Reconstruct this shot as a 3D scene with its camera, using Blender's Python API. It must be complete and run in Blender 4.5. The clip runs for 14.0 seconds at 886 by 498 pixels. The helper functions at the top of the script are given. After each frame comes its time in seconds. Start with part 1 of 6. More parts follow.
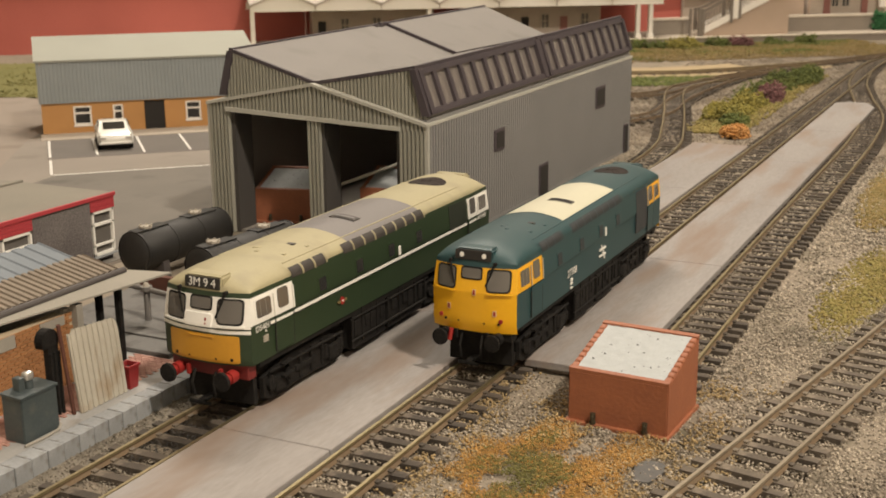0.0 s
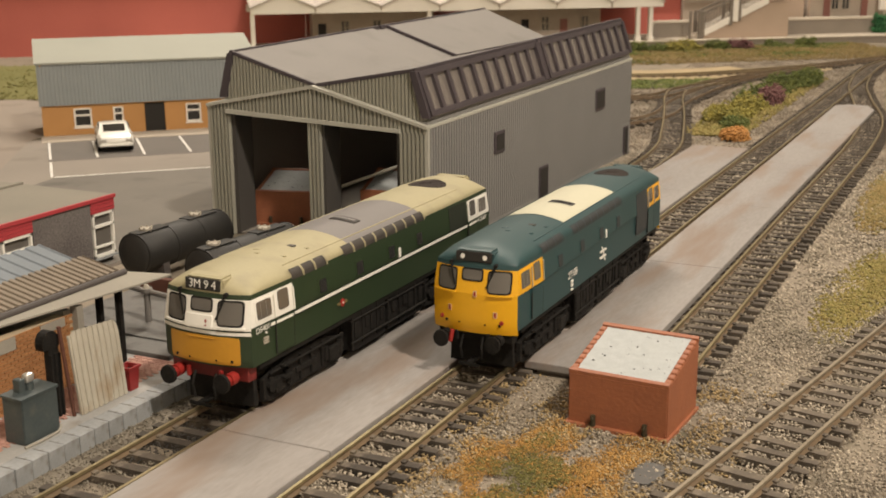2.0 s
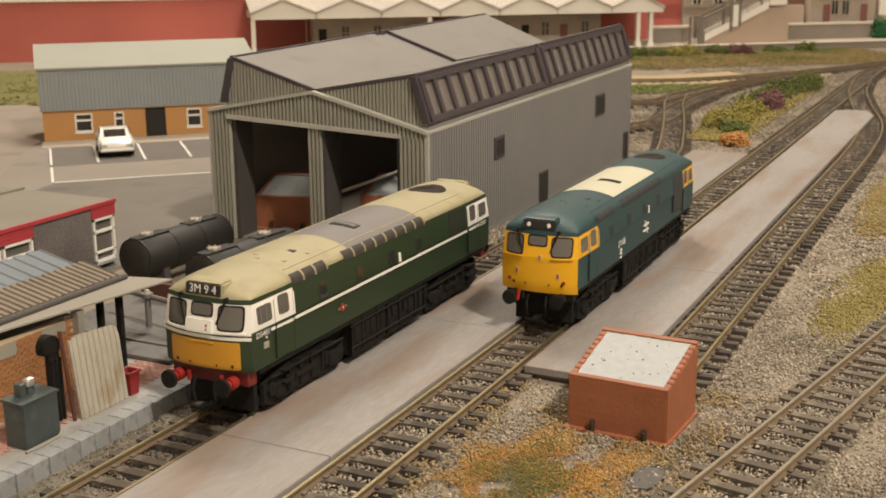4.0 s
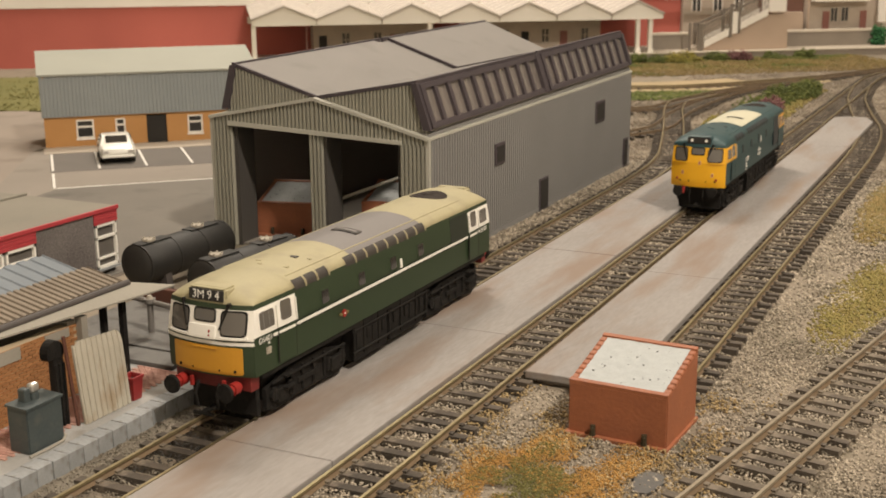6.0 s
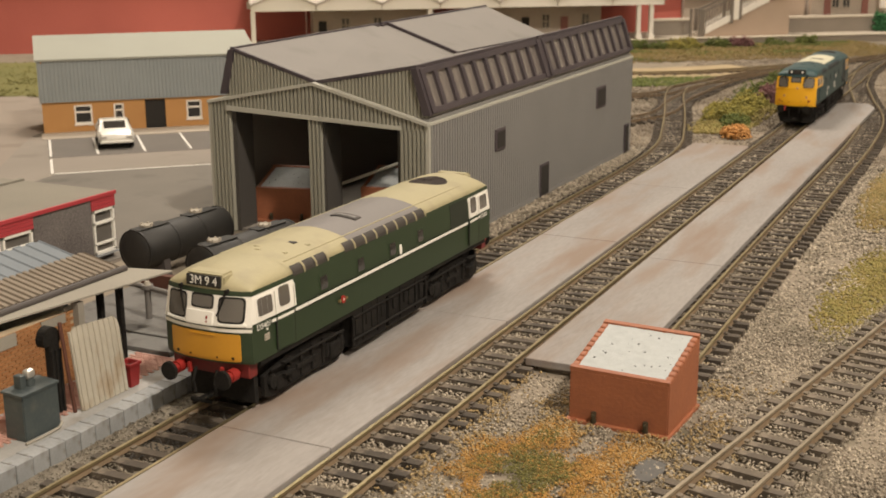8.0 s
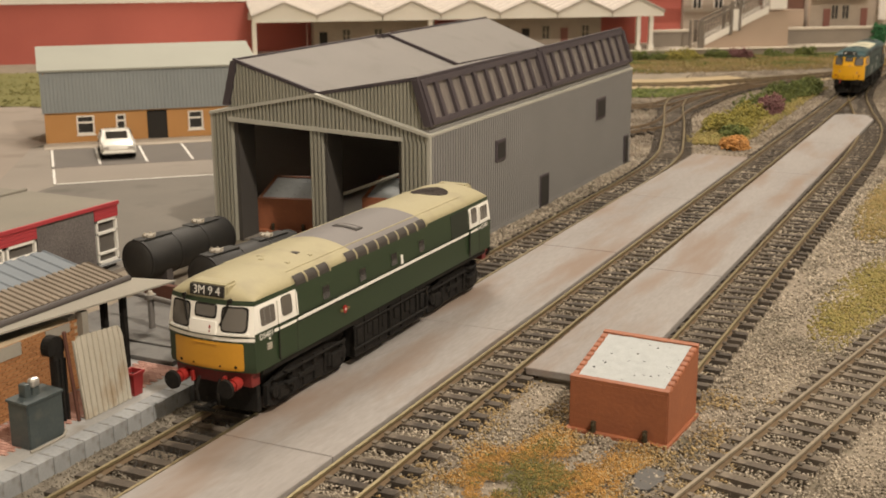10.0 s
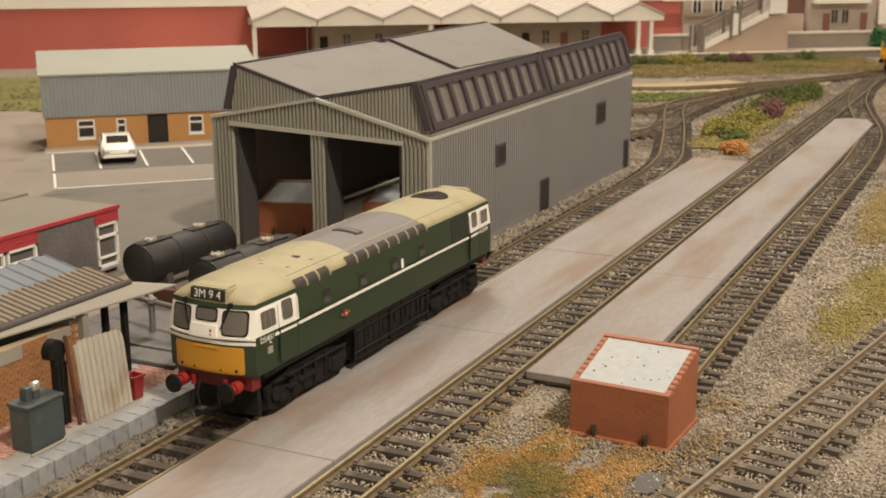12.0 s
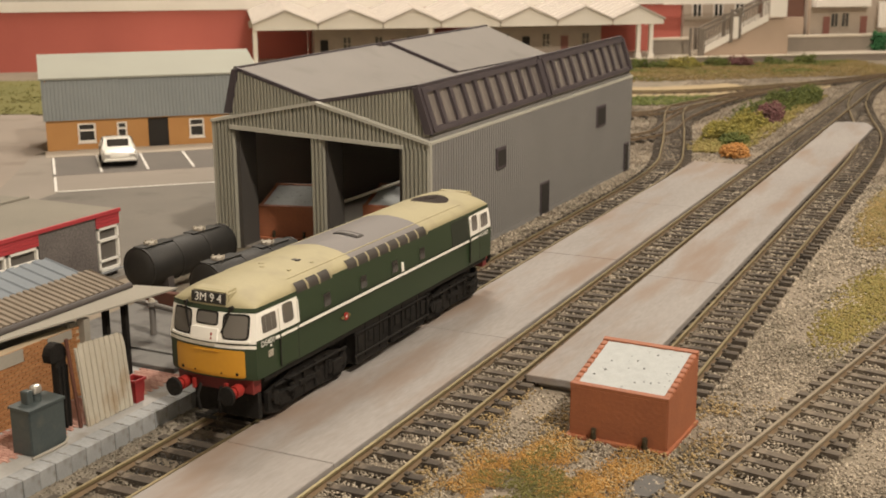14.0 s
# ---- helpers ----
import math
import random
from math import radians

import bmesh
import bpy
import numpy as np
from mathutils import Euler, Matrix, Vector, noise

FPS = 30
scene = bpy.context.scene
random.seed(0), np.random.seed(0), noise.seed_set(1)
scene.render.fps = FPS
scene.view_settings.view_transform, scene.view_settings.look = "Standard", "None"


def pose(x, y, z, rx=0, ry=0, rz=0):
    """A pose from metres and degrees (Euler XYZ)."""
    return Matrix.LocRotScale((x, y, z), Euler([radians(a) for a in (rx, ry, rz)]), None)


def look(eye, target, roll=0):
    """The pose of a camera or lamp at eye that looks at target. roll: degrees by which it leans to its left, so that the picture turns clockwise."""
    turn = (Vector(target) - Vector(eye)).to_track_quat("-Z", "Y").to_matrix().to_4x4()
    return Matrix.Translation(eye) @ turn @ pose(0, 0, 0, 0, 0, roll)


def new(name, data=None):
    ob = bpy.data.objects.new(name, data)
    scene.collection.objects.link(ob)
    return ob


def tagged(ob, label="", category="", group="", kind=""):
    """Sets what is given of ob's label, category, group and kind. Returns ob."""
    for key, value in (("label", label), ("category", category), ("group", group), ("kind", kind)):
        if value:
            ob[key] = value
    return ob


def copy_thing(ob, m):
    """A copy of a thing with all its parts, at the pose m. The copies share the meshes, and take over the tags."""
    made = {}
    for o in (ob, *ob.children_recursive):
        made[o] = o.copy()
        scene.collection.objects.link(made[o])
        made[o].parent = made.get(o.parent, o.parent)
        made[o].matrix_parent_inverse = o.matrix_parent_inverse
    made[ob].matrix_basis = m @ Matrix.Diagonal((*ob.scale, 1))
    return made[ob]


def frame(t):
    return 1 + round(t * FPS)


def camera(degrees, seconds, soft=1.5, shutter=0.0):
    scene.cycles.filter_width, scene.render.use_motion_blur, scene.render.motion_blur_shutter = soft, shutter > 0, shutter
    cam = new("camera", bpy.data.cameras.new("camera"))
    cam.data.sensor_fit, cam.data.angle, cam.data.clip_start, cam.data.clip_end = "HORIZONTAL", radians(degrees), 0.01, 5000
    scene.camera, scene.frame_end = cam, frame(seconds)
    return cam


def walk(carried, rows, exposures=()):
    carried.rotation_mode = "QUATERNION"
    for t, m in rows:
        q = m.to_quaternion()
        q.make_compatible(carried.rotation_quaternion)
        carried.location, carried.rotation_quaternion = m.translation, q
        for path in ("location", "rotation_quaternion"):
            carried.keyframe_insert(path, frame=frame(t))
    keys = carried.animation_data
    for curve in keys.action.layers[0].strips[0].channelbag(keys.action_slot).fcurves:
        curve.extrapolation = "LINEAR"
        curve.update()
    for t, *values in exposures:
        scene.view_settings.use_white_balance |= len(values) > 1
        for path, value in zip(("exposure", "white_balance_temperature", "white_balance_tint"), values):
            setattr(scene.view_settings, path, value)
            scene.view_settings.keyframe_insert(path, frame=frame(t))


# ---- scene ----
# A model railway in 4 mm scale. All plan sizes below are in millimetres, turned into metres by MM.
MM = 0.001
cam = camera(40.77, 14.0, soft=1.8)
cam.data.dof.use_dof, cam.data.dof.focus_distance, cam.data.dof.aperture_fstop = True, 0.44, 46


def aim(x, y, z, fx, fy, fz, roll):
    return look((x, y, z), (x + fx, y + fy, z + fz), roll)


walk(cam, [
    (0.0, aim(0.16514, -0.29558, 0.15479, -0.424755, 0.869039, -0.253681, -0.4538)),
    (0.5, aim(0.16542, -0.29648, 0.15496, -0.424894, 0.869405, -0.252191, -0.441)),
    (1.0, aim(0.16549, -0.29654, 0.15512, -0.425151, 0.869488, -0.251469, -0.4377)),
    (1.5, aim(0.16508, -0.29579, 0.15478, -0.424542, 0.869229, -0.253386, -0.4047)),
    (2.0, aim(0.16526, -0.29603, 0.15475, -0.424866, 0.869567, -0.251677, -0.4186)),
    (2.5, aim(0.16537, -0.29649, 0.155, -0.424722, 0.869431, -0.252391, -0.4242)),
    (3.0, aim(0.16561, -0.29667, 0.15499, -0.425284, 0.869801, -0.250158, -0.4328)),
    (5.5, aim(0.16621, -0.29833, 0.15529, -0.425768, 0.870989, -0.245153, -0.4083)),
    (6.0, aim(0.16637, -0.29925, 0.15555, -0.425834, 0.871674, -0.242589, -0.3863)),
    (6.5, aim(0.16645, -0.29899, 0.15555, -0.426205, 0.87169, -0.24188, -0.3921)),
    (7.0, aim(0.16586, -0.29818, 0.15516, -0.425552, 0.871203, -0.244766, -0.3599)),
    (7.5, aim(0.16524, -0.29732, 0.15471, -0.424826, 0.87065, -0.247975, -0.3175)),
    (8.0, aim(0.16483, -0.29609, 0.15435, -0.424583, 0.869212, -0.253376, -0.3188)),
    (10.5, aim(0.16626, -0.30002, 0.15535, -0.425894, 0.871922, -0.241591, -0.2601)),
    (11.0, aim(0.16636, -0.30017, 0.15512, -0.426206, 0.87241, -0.239269, -0.2789)),
    (11.5, aim(0.16623, -0.29997, 0.15535, -0.425988, 0.872052, -0.240954, -0.2685)),
    (12.0, aim(0.16623, -0.3, 0.15533, -0.425893, 0.871926, -0.241579, -0.2622)),
    (12.5, aim(0.16623, -0.3, 0.15534, -0.425969, 0.872077, -0.240898, -0.2621)),
    (13.0, aim(0.16629, -0.30008, 0.15521, -0.426165, 0.872403, -0.239366, -0.2699)),
    (13.5, aim(0.16636, -0.30019, 0.15505, -0.42629, 0.872541, -0.23864, -0.2737)),
    (14.0, aim(0.16656, -0.30071, 0.15561, -0.426363, 0.872411, -0.238985, -0.2631)),
], exposures=[(0.0, 0.0), (14.0, 0.0)])

# ---- world and lights: a room with one ceiling light and two added fills ----
world = bpy.data.worlds.new("room_air")
scene.world = world
world.use_nodes = True
world.node_tree.nodes["Background"].inputs["Color"].default_value = (1.0, 0.86, 0.68, 1)
world.node_tree.nodes["Background"].inputs["Strength"].default_value = 0.035


def ceiling_lamp(x, y, z, sx, sy, watts, colour):
    d = bpy.data.lights.new("ceiling_lamp", "AREA")
    d.shape, d.size, d.size_y, d.energy, d.color = "RECTANGLE", sx, sy, watts, colour
    ob = new("ceiling_lamp", d)
    ob.matrix_basis = pose(x, y, z)
    return ob


LAMP = (1.0, 0.885, 0.745)
ceiling_lamp(0.97, -0.42, 1.46, 0.14, 0.14, 44, LAMP)
# Two unseen fill lamps, added to lift the background and the shadows.
ceiling_lamp(0.25, 1.05, 1.46, 0.6, 0.6, 8.8, LAMP)
ceiling_lamp(-0.65, 1.1, 1.46, 0.5, 0.5, 26, LAMP)


# ---- materials ----
def mat(name, c1, c2=None, rough=0.75, grain=1.0, stain=25.0, bump=0.3, metal=0.0, dirt=None, dirt_amount=0.0,
        island=0.0, piece=0.0, coat=0.0, depth=0.12, stretch=(1, 1, 1), gloss=0.5):
    """c1 and c2 mix over a fine and a broad noise (sizes in mm); dirt lies over them in blotches."""
    m = bpy.data.materials.new(name)
    m.use_nodes = True
    n, l = m.node_tree.nodes, m.node_tree.links
    b = n["Principled BSDF"]
    c2 = c2 or tuple(v * 0.82 for v in c1)
    tc = n.new("ShaderNodeTexCoord")
    mp = n.new("ShaderNodeMapping")
    mp.inputs["Scale"].default_value = stretch
    l.new(tc.outputs["Object"], mp.inputs["Vector"])

    def noise_node(size, detail):
        t = n.new("ShaderNodeTexNoise")
        t.inputs["Scale"].default_value = 1.0 / (size * MM)
        t.inputs["Detail"].default_value = detail
        l.new(mp.outputs["Vector"], t.inputs["Vector"])
        return t

    fine, broad = noise_node(grain, 4), noise_node(stain, 5)
    add = n.new("ShaderNodeMath")
    add.operation = "MULTIPLY_ADD"
    l.new(fine.outputs["Fac"], add.inputs[0])
    add.inputs[1].default_value = 0.9
    half = n.new("ShaderNodeMath")
    half.operation = "MULTIPLY_ADD"
    l.new(broad.outputs["Fac"], half.inputs[0])
    half.inputs[1].default_value = 1.1
    half.inputs[2].default_value = -0.5
    l.new(half.outputs[0], add.inputs[2])
    fac = add.outputs[0]
    if island or piece:
        src = n.new("ShaderNodeNewGeometry").outputs["Random Per Island"] if island else n.new("ShaderNodeObjectInfo").outputs["Random"]
        k = n.new("ShaderNodeMath")
        k.operation = "MULTIPLY_ADD"
        l.new(src, k.inputs[0])
        k.inputs[1].default_value = island or piece
        l.new(fac, k.inputs[2])
        k2 = n.new("ShaderNodeMath")
        k2.operation = "SUBTRACT"
        l.new(k.outputs[0], k2.inputs[0])
        k2.inputs[1].default_value = (island or piece) / 2
        fac = k2.outputs[0]
    mix = n.new("ShaderNodeMix")
    mix.data_type = "RGBA"
    l.new(fac, mix.inputs["Factor"])
    mix.inputs["A"].default_value = (*c1, 1)
    mix.inputs["B"].default_value = (*c2, 1)
    out = mix.outputs["Result"]
    if dirt:
        t = noise_node(stain * 0.6, 8)
        r = n.new("ShaderNodeValToRGB")
        r.color_ramp.elements[0].position = 0.62 - 0.25 * dirt_amount
        r.color_ramp.elements[1].position = 0.82 - 0.25 * dirt_amount
        l.new(t.outputs["Fac"], r.inputs["Fac"])
        mx = n.new("ShaderNodeMix")
        mx.data_type = "RGBA"
        l.new(r.outputs["Color"], mx.inputs["Factor"])
        l.new(out, mx.inputs["A"])
        mx.inputs["B"].default_value = (*dirt, 1)
        out = mx.outputs["Result"]
    l.new(out, b.inputs["Base Color"])
    b.inputs["Roughness"].default_value = rough
    b.inputs["Metallic"].default_value = metal
    b.inputs["Specular IOR Level"].default_value = gloss
    b.inputs["Coat Weight"].default_value = coat
    if bump:
        bp = n.new("ShaderNodeBump")
        bp.inputs["Strength"].default_value = bump
        bp.inputs["Distance"].default_value = depth * MM
        l.new(fine.outputs["Fac"], bp.inputs["Height"])
        l.new(bp.outputs["Normal"], b.inputs["Normal"])
    return m


def glass_mat(name, tint, rough=0.08):
    m = bpy.data.materials.new(name)
    m.use_nodes = True
    b = m.node_tree.nodes["Principled BSDF"]
    b.inputs["Base Color"].default_value = (*tint, 1)
    b.inputs["Roughness"].default_value = rough
    b.inputs["Specular IOR Level"].default_value = 0.5
    b.inputs["Coat Weight"].default_value = 0.4
    return m


M_earth = mat("earth", (0.17, 0.14, 0.105), (0.27, 0.225, 0.17), 0.95, 1.6, 60, 0.8, dirt=(0.085, 0.08, 0.045), dirt_amount=0.4, depth=0.5)
M_stone = mat("ballast_stone", (0.13, 0.108, 0.08), (0.48, 0.415, 0.325), 0.9, 0.6, 30, 0.2, island=1.2)
M_sleeper = mat("sleeper_plastic", (0.03, 0.024, 0.019), (0.10, 0.08, 0.06), 0.9, 0.9, 9, 0.5, dirt=(0.19, 0.155, 0.115), dirt_amount=0.25, piece=0.5)
M_dusty = mat("dusty_sleeper", (0.06, 0.049, 0.038), (0.15, 0.123, 0.094), 0.95, 0.9, 9, 0.5, dirt=(0.22, 0.18, 0.135), dirt_amount=0.3, piece=0.5)
M_worn = mat("dull_rail_top", (0.34, 0.29, 0.215), (0.24, 0.20, 0.145), 0.45, 0.8, 14, 0.2, 0.6)
M_rail = mat("rail_nickel", (0.36, 0.30, 0.17), (0.23, 0.185, 0.105), 0.38, 0.8, 14, 0.2, 0.75)
M_rail_side = mat("rail_rust", (0.17, 0.115, 0.065), (0.10, 0.07, 0.042), 0.8, 0.8, 14, 0.3)
M_walkway = mat("weathered_concrete", (0.31, 0.289, 0.273), (0.19, 0.172, 0.159), 0.8, 1.1, 30, 0.4, dirt=(0.215, 0.162, 0.128), dirt_amount=0.56, depth=0.12, stretch=(1, 0.2, 1))
M_kerb = mat("kerb_concrete", (0.30, 0.31, 0.315), (0.205, 0.212, 0.216), 0.9, 0.8, 9, 0.45, dirt=(0.14, 0.125, 0.11), dirt_amount=0.28, piece=0.4)
M_asphalt = mat("car_park_asphalt", (0.275, 0.24, 0.205), (0.215, 0.19, 0.163), 0.92, 0.7, 55, 0.3, dirt=(0.19, 0.165, 0.14), dirt_amount=0.2)
M_pinkpath = mat("path_concrete", (0.29, 0.242, 0.2), (0.235, 0.2, 0.17), 0.92, 1.0, 60, 0.2, dirt=(0.2, 0.165, 0.135), dirt_amount=0.3)
M_line = mat("road_paint", (0.72, 0.70, 0.66), (0.6, 0.58, 0.54), 0.8, 0.8, 12, 0.1)
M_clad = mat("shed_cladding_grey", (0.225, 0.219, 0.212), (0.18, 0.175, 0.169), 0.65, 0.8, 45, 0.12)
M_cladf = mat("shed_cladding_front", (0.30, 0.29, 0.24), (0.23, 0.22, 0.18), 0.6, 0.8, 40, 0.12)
M_trim = mat("shed_trim", (0.44, 0.43, 0.375), (0.34, 0.33, 0.285), 0.7, 0.8, 30, 0.1)
M_roof = mat("shed_roof_sheet", (0.205, 0.19, 0.176), (0.168, 0.156, 0.145), 0.7, 1.0, 50, 0.08, dirt=(0.15, 0.138, 0.125), dirt_amount=0.2)
M_roofedge = mat("shed_dark_frame", (0.06, 0.047, 0.053), (0.04, 0.032, 0.037), 0.6, 0.8, 20, 0.1)
M_inner = mat("shed_inside", (0.24, 0.215, 0.185), (0.19, 0.17, 0.147), 0.9, 1.0, 40, 0.1)
M_jamb = mat("shed_jamb_shade", (0.06, 0.054, 0.047), (0.045, 0.04, 0.036), 0.9, 1.0, 30, 0.1)
M_skyglass = glass_mat("skylight_glass", (0.15, 0.13, 0.118), 0.2)
M_glass = glass_mat("dark_glass", (0.03, 0.028, 0.026), 0.08)
M_terra = mat("terracotta_plastic", (0.32, 0.11, 0.048), (0.215, 0.074, 0.036), 0.62, 1.4, 8, 0.7, depth=0.2)
M_sand = mat("grey_speckled_sand", (0.43, 0.45, 0.45), (0.33, 0.345, 0.345), 0.95, 0.5, 3, 0.6)
M_speck = mat("dark_speck", (0.10, 0.10, 0.095), None, 0.9, 0.5, 5, 0.1)
M_brass = mat("blackened_brass", (0.06, 0.05, 0.035), (0.10, 0.085, 0.05), 0.45, 0.5, 3, 0.3, 0.6)
M_green = mat("loco_green_paint", (0.017, 0.032, 0.0125), (0.021, 0.038, 0.016), 0.5, 1.2, 40, 0.03)
M_cream = mat("loco_roof_cream", (0.355, 0.315, 0.19), (0.30, 0.268, 0.16), 0.65, 1.0, 22, 0.06, dirt=(0.27, 0.238, 0.15), dirt_amount=0.3)
M_grey = mat("loco_roof_grey", (0.17, 0.155, 0.15), (0.145, 0.135, 0.13), 0.6, 1.2, 20, 0.03)
M_white = mat("loco_white", (0.80, 0.78, 0.73), (0.74, 0.72, 0.66), 0.35, 1.2, 30, 0.02)
M_blue = mat("loco_blue_paint", (0.0145, 0.046, 0.050), (0.0175, 0.053, 0.058), 0.5, 1.2, 40, 0.03)
M_bluew = mat("loco_white_roof_panel", (0.50, 0.48, 0.36), (0.45, 0.43, 0.32), 0.6, 1.2, 30, 0.02)
M_yellow = mat("loco_warning_yellow", (0.78, 0.41, 0.012), (0.72, 0.37, 0.011), 0.38, 1.2, 30, 0.02)
M_amber = mat("loco_small_yellow_panel", (0.55, 0.27, 0.022), (0.49, 0.235, 0.02), 0.45, 1.2, 30, 0.02)
M_black = mat("underframe_black", (0.003, 0.0028, 0.0026), (0.021, 0.0185, 0.016), 0.8, 0.9, 4, 0.6, gloss=0.2, depth=0.3)
M_fan = mat("fan_grille_black", (0.026, 0.02, 0.018), (0.045, 0.036, 0.032), 0.85, 0.6, 6, 0.4, gloss=0.15)
M_grille = mat("grille_dark", (0.035, 0.03, 0.027), (0.055, 0.047, 0.04), 0.7, 0.6, 8, 0.3)
# Beam red carries both grime and the shade under the nose.
M_beam = mat("grimy_shaded_beam_red", (0.19, 0.016, 0.013), (0.06, 0.010, 0.009), 0.6, 0.9, 9, 0.1)
M_red = mat("buffer_beam_red", (0.34, 0.022, 0.017), (0.22, 0.016, 0.012), 0.5, 0.8, 10, 0.05)
M_wheel = mat("wheel_metal", (0.06, 0.055, 0.05), (0.10, 0.09, 0.08), 0.45, 0.8, 8, 0.1, 0.6)
M_brick = mat("orange_brick", (0.37, 0.175, 0.068), (0.26, 0.115, 0.042), 0.85, 0.8, 14, 0.3, piece=0.7)
M_mortar = mat("pale_mortar", (0.45, 0.36, 0.24), (0.38, 0.30, 0.20), 0.95, 0.6, 12, 0.2)
M_officebrick = mat("office_brick", (0.50, 0.265, 0.095), (0.41, 0.205, 0.07), 0.85, 0.7, 25, 0.2)
M_clad2 = mat("office_blue_cladding", (0.255, 0.275, 0.275), (0.21, 0.228, 0.228), 0.7, 1.0, 30, 0.1)
M_roof2 = mat("office_pale_roof", (0.33, 0.335, 0.29), (0.285, 0.29, 0.25), 0.75, 1.0, 50, 0.1)
M_redwall = mat("factory_red_wall", (0.50, 0.135, 0.105), (0.41, 0.105, 0.082), 0.8, 2.0, 70, 0.1)
M_cream2 = mat("canopy_cream", (0.80, 0.76, 0.695), (0.72, 0.675, 0.61), 0.7, 1.5, 40, 0.05)
M_canopyroof = mat("canopy_roof", (0.50, 0.45, 0.40), (0.38, 0.34, 0.31), 0.8, 1.5, 25, 0.1)
M_stonework = mat("station_stone", (0.46, 0.385, 0.315), (0.35, 0.29, 0.235), 0.9, 2.5, 20, 0.3)
M_platform = mat("platform_paving", (0.44, 0.38, 0.31), (0.37, 0.32, 0.26), 0.9, 1.5, 50, 0.1)
M_platwall = mat("platform_wall", (0.27, 0.235, 0.195), (0.20, 0.17, 0.14), 0.9, 1.5, 30, 0.2)
M_tan = mat("stair_wall_tan", (0.45, 0.345, 0.265), (0.39, 0.295, 0.225), 0.9, 1.5, 40, 0.1)
M_tank = mat("tank_black", (0.008, 0.0075, 0.007), (0.02, 0.018, 0.015), 0.62, 0.9, 9, 0.35)
M_fitting = mat("dusty_fittings", (0.42, 0.38, 0.31), (0.25, 0.22, 0.18), 0.7, 0.6, 6, 0.3)
M_fascia = mat("red_fascia", (0.42, 0.05, 0.06), (0.36, 0.042, 0.05), 0.5, 1.0, 25, 0.05)
M_pebble = mat("pebbledash", (0.008, 0.007, 0.008), (0.22, 0.195, 0.185), 0.95, 0.9, 60, 0.9, depth=0.4)
M_flatroof = mat("flat_roof_felt", (0.24, 0.22, 0.18), (0.19, 0.175, 0.145), 0.9, 1.0, 40, 0.2)
M_asbestos = mat("brown_corrugated", (0.235, 0.195, 0.15), (0.16, 0.13, 0.1), 0.9, 1.0, 16, 0.2)
M_bluesheet = mat("blue_grey_corrugated", (0.175, 0.20, 0.225), (0.135, 0.155, 0.175), 0.75, 1.0, 20, 0.15)
M_gutter = mat("dark_gutter", (0.05, 0.042, 0.04), (0.07, 0.06, 0.055), 0.7, 1.0, 10, 0.1)
M_palesheet = mat("pale_sheet", (0.30, 0.28, 0.235), (0.24, 0.22, 0.185), 0.85, 1.0, 20, 0.2)
M_rustsheet = mat("weathered_corrugated_sheet", (0.44, 0.41, 0.345), (0.34, 0.31, 0.25), 0.8, 0.9, 12, 0.2, dirt=(0.25, 0.17, 0.09), dirt_amount=0.25, stretch=(1, 1, 0.3))
M_greentank = mat("dark_teal_metal", (0.032, 0.045, 0.05), (0.066, 0.078, 0.076), 0.45, 1.0, 9, 0.25, dirt=(0.085, 0.09, 0.082), dirt_amount=0.2)
M_silver = mat("silver_cap", (0.62, 0.60, 0.56), (0.5, 0.48, 0.45), 0.35, 0.8, 5, 0.1, 0.7)
M_rust = mat("rust_brown", (0.10, 0.035, 0.02), (0.07, 0.025, 0.016), 0.8, 0.8, 8, 0.2)
M_car = mat("white_car_paint", (0.78, 0.76, 0.70), (0.74, 0.72, 0.66), 0.25, 1.2, 30, 0.0, coat=0.5)
M_grass = mat("static_grass", (0.23, 0.155, 0.045), (0.11, 0.105, 0.03), 0.95, 1.4, 60, 0.4, island=0.7)
M_straw = mat("orange_scatter", (0.50, 0.265, 0.065), (0.31, 0.19, 0.065), 0.95, 1.0, 9, 0.4, island=0.7)
M_leaf = mat("green_foliage", (0.135, 0.15, 0.035), (0.06, 0.08, 0.02), 0.95, 0.8, 14, 0.3, island=1.1)
M_yleaf = mat("yellow_green_foliage", (0.33, 0.275, 0.06), (0.16, 0.15, 0.038), 0.95, 0.8, 14, 0.3, island=1.1)
M_purple = mat("heather_foliage", (0.21, 0.09, 0.095), (0.12, 0.065, 0.055), 0.95, 0.8, 10, 0.3, island=1.0)
M_door = mat("dark_doorway", (0.02, 0.017, 0.014), None, 0.8, 1.0, 10, 0.1)
M_roomwall = mat("room_wall_paint", (0.80, 0.76, 0.69), (0.77, 0.73, 0.66), 0.9, 8, 300, 0.05)
M_floor = mat("room_carpet", (0.16, 0.13, 0.10), (0.12, 0.10, 0.08), 0.95, 4, 200, 0.3)
M_pubgreen = mat("bright_green_foliage", (0.03, 0.13, 0.045), (0.02, 0.09, 0.03), 0.9, 0.8, 10, 0.2, island=0.8)
M_olive = mat("olive_field_grass", (0.20, 0.175, 0.06), (0.125, 0.125, 0.038), 0.95, 1.2, 50, 0.4, island=0.5)
M_text = mat("white_lettering", (0.78, 0.76, 0.70), None, 0.6, 1.0, 10, 0.0)

